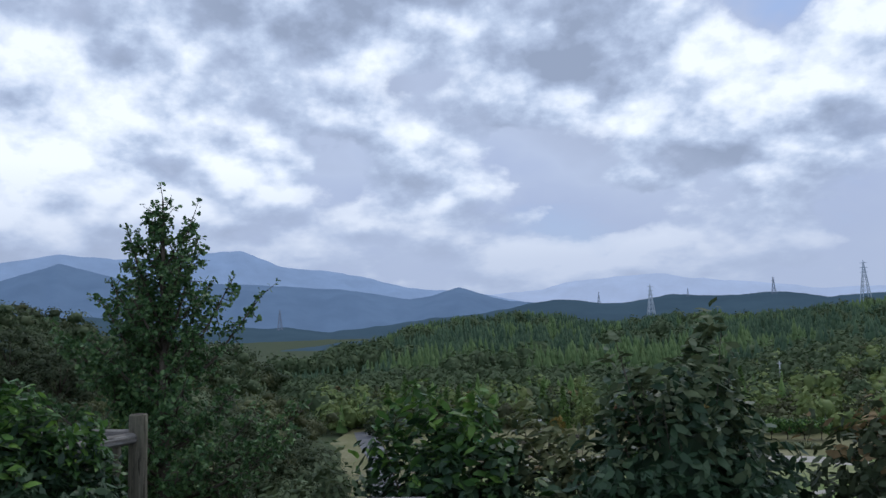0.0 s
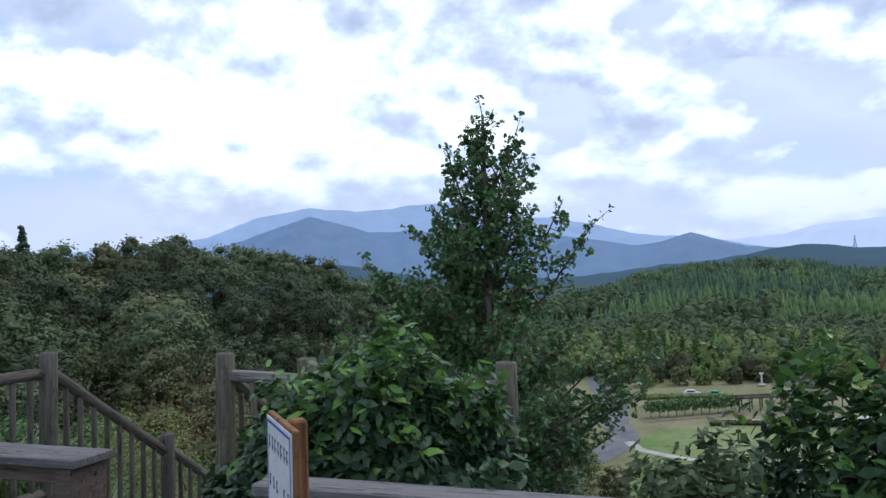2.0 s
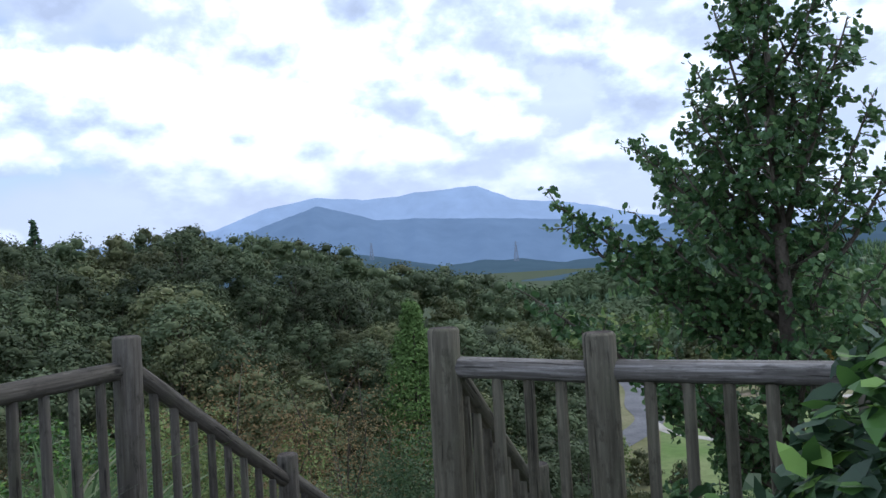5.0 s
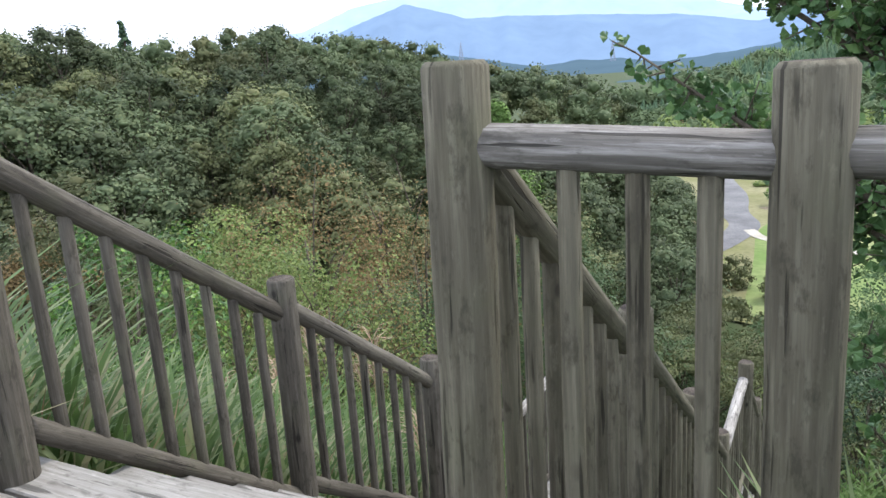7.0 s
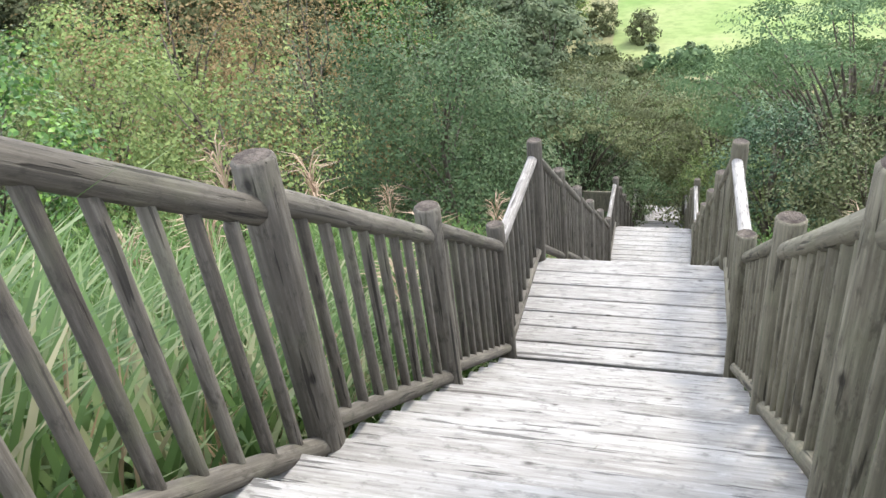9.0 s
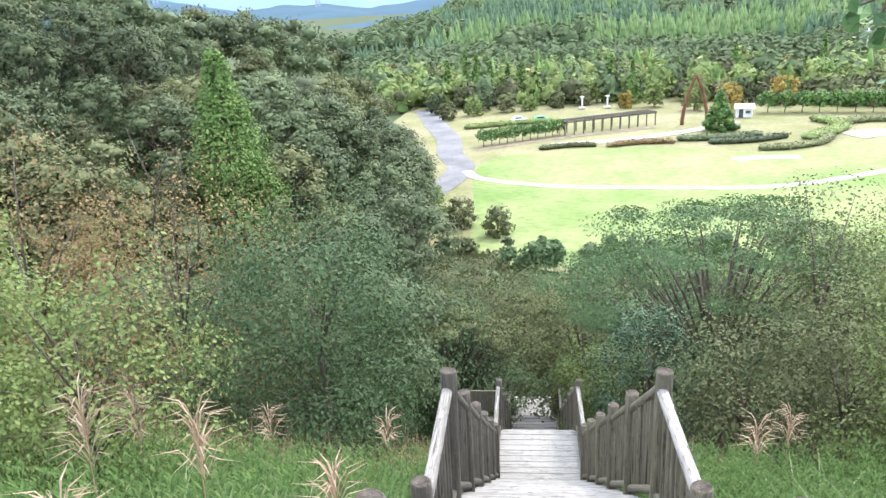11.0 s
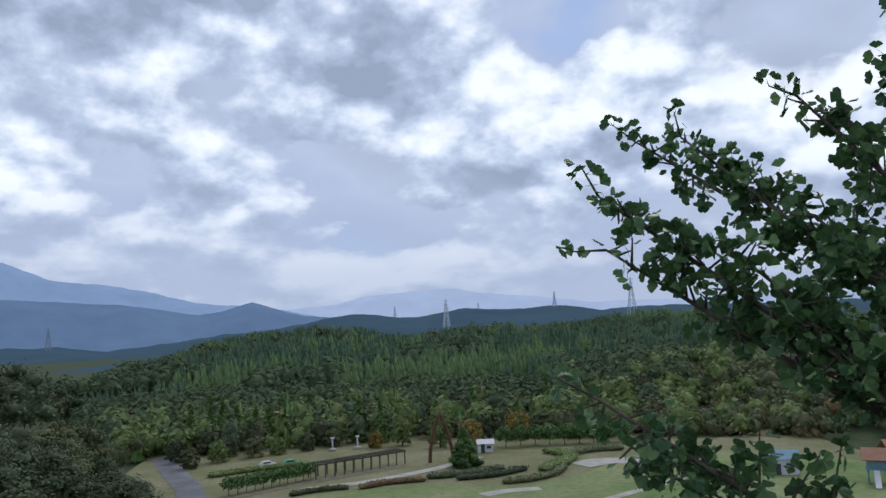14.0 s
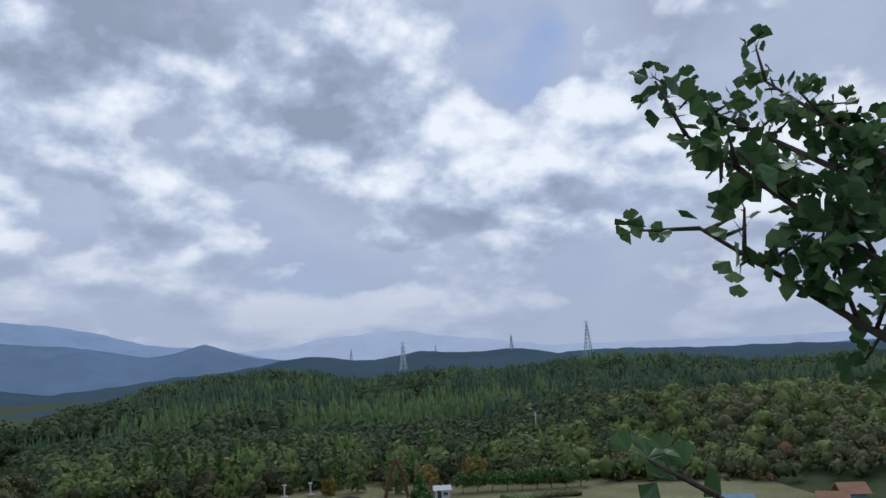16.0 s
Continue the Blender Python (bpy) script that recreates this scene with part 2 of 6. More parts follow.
M_LOG = wood_material("weathered_log", (0.046, 0.040, 0.029), (0.116, 0.104, 0.075), (0.228, 0.210, 0.157), "z", 0.25)
M_LOG_PALE = wood_material("bleached_log", (0.040, 0.035, 0.030), (0.150, 0.136, 0.120), (0.470, 0.450, 0.430), "z", 0.10)
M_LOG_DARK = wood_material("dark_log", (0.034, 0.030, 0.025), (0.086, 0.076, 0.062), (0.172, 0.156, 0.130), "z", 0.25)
M_PLANK = wood_material("bleached_plank", (0.133, 0.122, 0.109), (0.266, 0.253, 0.236), (0.385, 0.375, 0.359), "x", 0.08)
M_BENCH = wood_material("bench_timber", (0.05, 0.035, 0.028), (0.11, 0.08, 0.065), (0.19, 0.15, 0.125), "x", 0.05)
M_BENCH_TOP = wood_material("bench_top", (0.070, 0.064, 0.062), (0.130, 0.122, 0.120), (0.215, 0.205, 0.203), "x", 0.03)
M_SIGN_WOOD = wood_material("stained_post", (0.10, 0.045, 0.018), (0.19, 0.088, 0.036), (0.28, 0.140, 0.064), "z", 0.0)
M_END = speckled("end_grain", (0.045, 0.036, 0.030), (0.125, 0.105, 0.088), 16, 0.95, 90, 0.8)
M_BARK = speckled("bark", (0.07, 0.058, 0.045), (0.16, 0.135, 0.105), 5, 0.95, 40, 0.8)
M_GINKGO = leaf_material("ginkgo_leaf", [(0.0, (0.041, 0.092, 0.034)), (0.6, (0.081, 0.159, 0.057)), (1.0, (0.167, 0.270, 0.101))], 0.24, 0.42, 0.1)
M_VINE = leaf_material("vine_leaf", [(0.0, (0.033, 0.078, 0.022)), (0.7, (0.078, 0.166, 0.039)), (1.0, (0.177, 0.309, 0.056))], 0.3, 0.4, 0.1)
M_BROAD = leaf_material("broad_leaf", [(0.0, (0.061, 0.086, 0.043)), (0.6, (0.081, 0.109, 0.053)), (1.0, (0.116, 0.141, 0.070))], 0.2, 0.6)
M_OLIVE = leaf_material("olive_leaf", [(0.0, (0.087, 0.101, 0.045)), (0.6, (0.111, 0.127, 0.056)), (1.0, (0.150, 0.157, 0.073))], 0.2, 0.6)
M_BLUE = leaf_material("feathery_leaf", [(0.0, (0.059, 0.103, 0.046)), (0.6, (0.079, 0.129, 0.056)), (1.0, (0.109, 0.162, 0.069))], 0.25, 0.6, 0.2)
M_RUST = leaf_material("rusty_leaf", [(0.0, (0.154, 0.108, 0.053)), (0.5, (0.198, 0.139, 0.064)), (1.0, (0.240, 0.174, 0.081))], 0.2, 0.7, 0.2)
M_LIME = leaf_material("bright_leaf", [(0.0, (0.104, 0.149, 0.048)), (0.6, (0.154, 0.203, 0.066)), (1.0, (0.213, 0.259, 0.089))], 0.3, 0.6, 0.2)
M_SHINY = leaf_material("evergreen_leaf", [(0.0, (0.021, 0.049, 0.023)), (0.6, (0.042, 0.086, 0.039)), (1.0, (0.081, 0.130, 0.062))], 0.12, 0.48, 0.15)
M_CONIFER = leaf_material("fresh_needles", [(0.0, (0.077, 0.143, 0.038)), (0.6, (0.127, 0.214, 0.057)), (1.0, (0.181, 0.276, 0.085))], 0.2, 0.7, 0.1)
M_GOLD = leaf_material("autumn_leaf", [(0.0, (0.195, 0.143, 0.030)), (0.6, (0.270, 0.195, 0.045)), (1.0, (0.315, 0.247, 0.075))], 0.25, 0.6, 0.15)
# blue raised slightly: the ridge's haze is put into the needle colour
M_CEDAR = leaf_material("cedar_needles", [(0.0, (0.050, 0.092, 0.054)), (0.6, (0.066, 0.116, 0.064)), (1.0, (0.092, 0.146, 0.075))], 0.1, 0.8, 0.1)
M_CEDAR_YOUNG = leaf_material("young_cedar_needles", [(0.0, (0.082, 0.136, 0.052)), (0.6, (0.105, 0.168, 0.062)), (1.0, (0.136, 0.198, 0.076))], 0.1, 0.8, 0.1)
M_FARWOOD = leaf_material("far_broadleaf", [(0.0, (0.074, 0.108, 0.052)), (0.6, (0.090, 0.128, 0.060)), (1.0, (0.109, 0.144, 0.073))], 0.15, 0.8, 0.2)
M_WEED = leaf_material("weed_leaf", [(0.0, (0.062, 0.119, 0.031)), (0.6, (0.091, 0.161, 0.042)), (1.0, (0.139, 0.202, 0.070))], 0.35, 0.6, 0.1)
M_GRASS = leaf_material("grass_blade", [(0.0, (0.045, 0.090, 0.023)), (0.55, (0.084, 0.147, 0.040)), (0.85, (0.170, 0.215, 0.097)), (1.0, (0.283, 0.260, 0.158))], 0.35, 0.5, 0.1)
M_PLUME = leaf_material("grass_plume", [(0.0, (0.26, 0.175, 0.120)), (1.0, (0.46, 0.350, 0.260))], 0.35, 0.8, 0.15)
M_DRY = leaf_material("dry_grass", [(0.0, (0.196, 0.140, 0.082)), (1.0, (0.357, 0.264, 0.165))], 0.3, 0.8, 0.15)
M_SLOPE = speckled("slope_soil_and_weeds", (0.036, 0.060, 0.020), (0.062, 0.074, 0.034), 0.35, 0.95, 7, 0.8)
M_LAWN = speckled("lawn_grass", (0.123, 0.194, 0.053), (0.244, 0.259, 0.121), 0.05, 0.95, 0.9, 0.2)
M_STRAW = speckled("straw_coloured_turf", (0.159, 0.161, 0.069), (0.243, 0.227, 0.132), 0.08, 0.95, 1.2, 0.2)
M_GRAVEL = speckled("pale_gravel", (0.360, 0.335, 0.285), (0.480, 0.455, 0.405), 0.4, 0.95, 6, 0.2)
M_ROAD = speckled("worn_asphalt", (0.128, 0.128, 0.136), (0.208, 0.208, 0.216), 0.15, 0.9, 3, 0.2)
M_DIRT = speckled("trodden_dirt", (0.16, 0.13, 0.09), (0.26, 0.22, 0.16), 0.8, 0.95, 14, 0.5)
M_RUSTSTEEL = speckled("rusty_steel", (0.10, 0.045, 0.028), (0.17, 0.08, 0.05), 1.0, 0.8, 20, 0.1)
M_STEEL = speckled("galvanised_steel", (0.50, 0.53, 0.57), (0.62, 0.65, 0.70), 1.0, 0.5, 9, 0.05)
M_WHITE = speckled("white_paint", (0.592, 0.600, 0.608), (0.656, 0.656, 0.656), 2.0, 0.5, 30, 0.03)
M_SIGNBLUE = speckled("blue_paint", (0.05, 0.10, 0.36), (0.07, 0.13, 0.42), 3.0, 0.5, 40, 0.02)
M_SIGNGREEN = speckled("green_paint", (0.20, 0.42, 0.05), (0.25, 0.48, 0.07), 3.0, 0.5, 40, 0.02)
M_INK = speckled("dark_blue_ink", (0.03, 0.05, 0.14), (0.04, 0.06, 0.18), 3.0, 0.6, 40, 0.0)
M_ORANGE = speckled("orange_roof", (0.30, 0.16, 0.10), (0.36, 0.20, 0.13), 0.7, 0.7, 8, 0.1)
M_TEAL = speckled("teal_paint", (0.15, 0.27, 0.33), (0.20, 0.33, 0.40), 0.7, 0.6, 8, 0.1)
M_GLASS = speckled("dark_window", (0.05, 0.06, 0.07), (0.08, 0.09, 0.10), 1.0, 0.15, 9, 0.0)
M_RUBBER = speckled("tyre_rubber", (0.02, 0.02, 0.02), (0.035, 0.035, 0.035), 4.0, 0.8, 30, 0.0)
M_CARGREEN = speckled("green_car_paint", (0.10, 0.36, 0.20), (0.12, 0.40, 0.22), 1.0, 0.35, 9, 0.0)
# haze is put into these hills as a blue glow, stronger with distance
M_FAR = haze_glow_material("far_mountain_haze", (0.08, 0.11, 0.16), (0.27, 0.38, 0.60), 0.95)
M_MIDFAR = haze_glow_material("blue_haze_mountain", (0.06, 0.08, 0.10), (0.13, 0.215, 0.385), 0.9)
M_BACK = haze_glow_material("hazy_hills", (0.030, 0.046, 0.046), (0.052, 0.092, 0.155), 0.9)
M_FAINT = haze_glow_material("faint_haze_mountain", (0.08, 0.11, 0.16), (0.53, 0.63, 0.86), 0.95)

# ---- helpers for building ----
rng = np.random.default_rng(7)


def raw_mesh(name, verts, faces, mat, smooth=False):
    """A mesh from arrays; every face has the same number of corners."""
    verts, faces = np.asarray(verts, np.float32), np.asarray(faces, np.int32)
    me = bpy.data.meshes.new(name)
    k = faces.shape[1]
    me.vertices.add(len(verts))
    me.vertices.foreach_set("co", verts.ravel())
    me.loops.add(faces.size)
    me.loops.foreach_set("vertex_index", faces.ravel())
    me.polygons.add(len(faces))
    me.polygons.foreach_set("loop_start", np.arange(0, faces.size, k, dtype=np.int32))
    me.polygons.foreach_set("use_smooth", np.full(len(faces), smooth))
    me.update(calc_edges=True)
    me.materials.append(mat)
    return me


def holder(name, m, label, category, group="", kind=""):
    """An empty at a thing's base, which carries its parts."""
    ob = new(name)
    ob.empty_display_size = 0.1
    ob.matrix_basis = m if isinstance(m, Matrix) else Matrix.Translation(m)
    return tagged(ob, label, category, group, kind)


def part(name, data, parent, m=None, label=""):
    """A mesh as a part; m is its pose in the world, or none if it is built in its parent's own space."""
    ob = new(name, data)
    ob.parent = parent
    if m is not None:
        base = parent.matrix_basis
        if parent.parent:
            base = parent.parent.matrix_basis @ base
        ob.matrix_basis = base.inverted() @ m
    if label:
        ob["label"] = label
    return ob


def bm_mesh(name, bm, mat, smooth=False):
    me = bpy.data.meshes.new(name)
    for f in bm.faces:
        f.smooth = smooth
    bm.to_mesh(me)
    bm.free()
    me.materials.append(mat)
    return me


def box_mesh(name, sx, sy, sz, mat, bevel=0.006, centre=True, wobble=0.0):
    """A box of that size with bevelled edges, round its centre or standing on z = 0."""
    bm = bmesh.new()
    bmesh.ops.create_cube(bm, size=1.0)
    for v in bm.verts:
        v.co = Vector((v.co.x * sx, v.co.y * sy, (v.co.z + (0 if centre else 0.5)) * sz))
    if bevel:
        bmesh.ops.bevel(bm, geom=bm.edges[:], offset=bevel, segments=1, affect="EDGES")
    if wobble:
        for v in bm.verts:
            v.co += Vector(noise.noise_vector(v.co * 7.3)) * wobble
    return bm_mesh(name, bm, mat)


def tube(points, radii, sides=8, cap=True):
    """Vertices and quads of a tapering tube along a line."""
    pts = [Vector(p) for p in points]
    n = len(pts)
    V, F = [], []
    ref = Vector((0.31, 0.52, 0.79))
    for i, p in enumerate(pts):
        d = (pts[min(i + 1, n - 1)] - pts[max(i - 1, 0)]).normalized()
        u = d.cross(ref).normalized()
        w = d.cross(u)
        for k in range(sides):
            a = 2 * math.pi * k / sides
            V.append(p + (u * math.cos(a) + w * math.sin(a)) * radii[i])
    for i in range(n - 1):
        for k in range(sides):
            a, b = i * sides + k, i * sides + (k + 1) % sides
            F.append((a, b, b + sides, a + sides))
    if cap:
        for s in (0, (n - 1) * sides):
            V.append(pts[0] if s == 0 else pts[-1])
            c = len(V) - 1
            for k in range(0, sides, 2):
                q = (c, s + k, s + (k + 1) % sides, s + (k + 2) % sides)
                F.append(q if s else q[::-1])
    return [tuple(v) for v in V], F


def tubes_mesh(name, paths, mat, sides=7):
    V, F = [], []
    for points, radii in paths:
        v, f = tube(points, radii, sides)
        F += [tuple(i + len(V) for i in q) for q in f]
        V += v
    return raw_mesh(name, V, F, mat, True)


def log_mesh(name, length, radius, mat, sides=14, seed=0, rings=7, taper=0.0):
    """A round timber along z from 0 to length: hewn slightly uneven, with chamfered ends."""
    zs = [0, 0.012] + [length * k / rings for k in range(1, rings)] + [length - 0.012, length]
    V, F = [], []
    for i, z in enumerate(zs):
        r = radius * (1 - taper * z / length) * (0.86 if i in (0, len(zs) - 1) else 1.0)
        for k in range(sides):
            a = 2 * math.pi * k / sides
            q = Vector((math.cos(a) * 2.0, math.sin(a) * 2.0, z * 2.2 + seed * 9.1))
            rr = r * (1 + 0.055 * noise.noise(q) + 0.03 * noise.noise(q * 3.1))
            V.append((rr * math.cos(a), rr * math.sin(a), z))
    for i in range(len(zs) - 1):
        for k in range(sides):
            a, b = i * sides + k, i * sides + (k + 1) % sides
            F.append((a, b, b + sides, a + sides))
    for s, flip in ((0, True), ((len(zs) - 1) * sides, False)):
        V.append((0, 0, V[s][2]))
        c = len(V) - 1
        for k in range(0, sides, 2):
            q = (c, s + k, s + (k + 1) % sides, s + (k + 2) % sides)
            F.append(q[::-1] if flip else q)
    me = raw_mesh(name, V, F, mat, True)
    if radius > 0.06:
        me.materials.append(M_END)
        for k in range(len(F) - sides, len(F)):
            me.polygons[k].material_index = 1
            me.polygons[k].use_smooth = False
    return me


def along(a, b):
    """The pose whose z axis runs from a to b."""
    a, b = Vector(a), Vector(b)
    return Matrix.Translation(a) @ (b - a).to_track_quat("Z", "Y").to_matrix().to_4x4()


def unit(v):
    return v / np.maximum(np.linalg.norm(v, axis=1, keepdims=True), 1e-9)


def scatter_leaves(centres, outward, size, r, kind="kite", droop=0.25, jitter=0.9, anchor=None):
    """Vertices and triangles of many small leaves at the given places."""
    n = len(centres)
    nrm = unit(outward + r.normal(0, jitter, (n, 3)) + np.array((0, 0, 0.35)))
    t = unit(np.cross(nrm, r.normal(0, 1, (n, 3))))
    if anchor is not None:
        t = unit(centres - anchor + r.normal(0, 0.012, (n, 3)))
        nrm = unit(np.cross(t, np.cross(nrm, t)) + 1e-6)
    b = np.cross(nrm, t)
    s = (size * r.uniform(0.65, 1.3, n))[:, None]
    if kind == "kite":
        V = np.stack([centres - t * s * 0.5, centres + b * s * 0.34 - nrm * s * 0.10, centres + t * s * 0.55, centres - b * s * 0.34 - nrm * s * 0.10], 1)
        base = np.array([[0, 1, 3], [1, 2, 3]])
    elif kind == "fan":
        foot = centres - t * s if anchor is None else anchor
        V = np.stack([foot - b * s * 0.045, foot + b * s * 0.045, centres - t * s * 0.32, centres + t * s * 0.02 + b * s * 0.60 - nrm * s * 0.10,
                      centres + t * s * 0.34 + b * s * 0.44 + nrm * s * 0.05, centres + t * s * 0.50 + b * s * 0.15, centres + t * s * 0.37 - nrm * s * 0.04,
                      centres + t * s * 0.50 - b * s * 0.15, centres + t * s * 0.34 - b * s * 0.44 + nrm * s * 0.05, centres + t * s * 0.02 - b * s * 0.60 - nrm * s * 0.10], 1)
        base = np.array([[0, 2, 1], [2, 4, 3], [2, 5, 4], [2, 6, 5], [2, 7, 6], [2, 8, 7], [2, 9, 8]])
    else:
        V = np.stack([centres - t * s * 0.6, centres - t * s * 0.15 + b * s * 0.3 - nrm * s * 0.08, centres + t * s * 0.35 + b * s * 0.2 - nrm * s * 0.1,
                      centres + t * s * 0.75 - nrm * s * droop, centres + t * s * 0.35 - b * s * 0.2 - nrm * s * 0.1, centres - t * s * 0.15 - b * s * 0.3 - nrm * s * 0.08], 1)
        base = np.array([[0, 1, 5], [1, 2, 5], [2, 4, 5], [2, 3, 4]])
    k = V.shape[1]
    F = (np.arange(n)[:, None, None] * k + base[None]).reshape(-1, 3)
    return V.reshape(-1, 3), F


ICO = None


def leaf_cores(centres, radius, r, squash=0.75, rough=0.30):
    """Vertices and triangles of one uneven leafy body for each clump, under its outer leaves."""
    global ICO
    if ICO is None:
        bm = bmesh.new()
        bmesh.ops.create_icosphere(bm, subdivisions=2, radius=1.0)
        ICO = (np.array([v.co[:] for v in bm.verts]), np.array([[v.index for v in f.verts] for f in bm.faces]))
        bm.free()
    d, f = ICO
    n, k = len(centres), len(d)
    rad = np.broadcast_to(np.asarray(radius, float).reshape(-1, 1, 1), (n, 1, 1))
    dent = 1 + rough * (r.uniform(-1, 1, (n, k, 1)))
    V = np.asarray(centres)[:, None] + d[None] * rad * dent * np.array((1, 1, squash))
    return V.reshape(-1, 3), (f[None] + np.arange(n)[:, None, None] * k).reshape(-1, 3)


def joined(pieces):
    """Several arrays of vertices and triangles as one."""
    V, F, off = [], [], 0
    for v, f in pieces:
        V.append(v)
        F.append(f + off)
        off += len(v)
    return np.concatenate(V), np.concatenate(F)


def tree_thing(name, at_, r, height, spread, mat, label, category="tree", form="round", clumps=26, per=34, leaf=0.3, kind="kite", low=0.25, bark=M_BARK, forks=5, group="", twigs=0, core=0.0):
    """A tree or shrub: a tapered trunk with limbs, and a crown of many leaves in uneven clumps."""
    root = holder(name, Matrix.Translation(at_), label, category, group)
    paths, tips = [], []
    lean = r.normal(0, 0.05, 2) * height
    top = height * (0.8 if form != "spread" else 0.62)
    trunk = [(0, 0, -0.4), (lean[0] * 0.2, lean[1] * 0.2, top * 0.3), (lean[0] * 0.6, lean[1] * 0.6, top * 0.65), (lean[0], lean[1], top)]
    tr = 0.016 * height + 0.02
    if form == "shrub":
        tr *= 0.6
    paths.append((trunk, [tr * 1.25, tr, tr * 0.6, tr * 0.2]))
    centres = []
    for k in range(clumps):
        a = 2.399 * k + r.uniform(-0.4, 0.4)
        if form == "round":
            u = (k + 0.5) / clumps
            z = height * (low + (1 - low) * u)
            rad = spread * math.sqrt(max(0.05, 1 - ((u - 0.42) / 0.62) ** 2)) * r.uniform(0.55, 1.0)
        elif form == "cone":
            u = (k + 0.5) / clumps
            z = height * (low + (1 - low) * u)
            rad = spread * (1.04 - u) * r.uniform(0.55, 1.0)
        elif form == "spread":
            rad = spread * math.sqrt((k + 0.5) / clumps) * r.uniform(0.9, 1.08)
            z = height * (0.95 - 0.14 * (rad / spread) ** 2) + r.choice((-0.17, -0.08, 0.0, 0.03)) * height
        else:
            u = (k + 0.5) / clumps
            z = height * (0.15 + 0.85 * u) * r.uniform(0.85, 1.1)
            rad = spread * (0.5 + 0.5 * math.sin(u * 3.1)) * r.uniform(0.4, 1.05)
        c = np.array((math.cos(a) * rad + lean[0] * z / height, math.sin(a) * rad + lean[1] * z / height, z))
        centres.append(c)
        if form == "spread" or k % max(1, clumps // (forks * 3)) == 0:
            z0 = min(top * 0.95, max(height * 0.08, z * (0.55 if form != "spread" else 0.4)))
            p0 = (lean[0] * z0 / top, lean[1] * z0 / top, z0)
            mid = tuple((np.array(p0) * 0.45 + c * 0.55) + np.array((0, 0, 0.05 * height)))
            paths.append(([p0, mid, tuple(c)], [tr * 0.42, tr * 0.25, tr * 0.08]))
    for k in range(twigs):
        c = centres[r.integers(clumps // 2, clumps)]
        e = c + np.array((r.normal(0, 0.25), r.normal(0, 0.25), r.uniform(0.5, 1.1))) * spread * 0.5
        paths.append(([tuple(c), tuple(c * 0.45 + e * 0.55 + r.normal(0, 0.05, 3)), tuple(e)], [0.022, 0.014, 0.006]))
    part("trunk", tubes_mesh("trunk", paths, bark, 6), root)
    centres = np.array(centres)
    cs = {"round": 0.42, "cone": 0.36, "spread": 0.27, "shrub": 0.42}[form] * spread
    where = np.repeat(centres, per, 0)
    scale = np.array((1, 1, 0.20 if form == "spread" else 0.75))
    off = unit(r.normal(0, 1, where.shape)) * (r.uniform(0.25, 1.0, (len(where), 1)) ** 0.5) * cs * np.repeat(r.uniform(0.6, 1.25, (clumps, 1)) * (np.linspace(1.2, 0.35, clumps)[:, None] if form == "cone" else 1.0), per, 0) * scale
    V, F = scatter_leaves(where + off, unit(off + 1e-6) + unit(where - np.array((0, 0, height * 0.4))) * 0.5, leaf, r, kind, 0.25, 0.32)
    if core:
        big = cs * core * r.uniform(0.6, 1.0, clumps) * (np.linspace(1.2, 0.35, clumps) if form == "cone" else 1.0)
        V, F = joined([(V, F), leaf_cores(centres, big, r, 0.16 if form == "spread" else 0.72)])
    part("crown", raw_mesh("crown", V, F, mat, bool(core)), root)
    return root


# ---- the lie of the land ----
PARK = -28.0
EYE_X, EYE_Y, EYE_Z = 0.6, 0.2, 1.4


def table(x, xs, ys):
    return np.interp(x, xs, ys)


def soft_max(a, b, k):
    return np.maximum(a, b) + k * np.log1p(np.exp(-np.abs(a - b) / k))


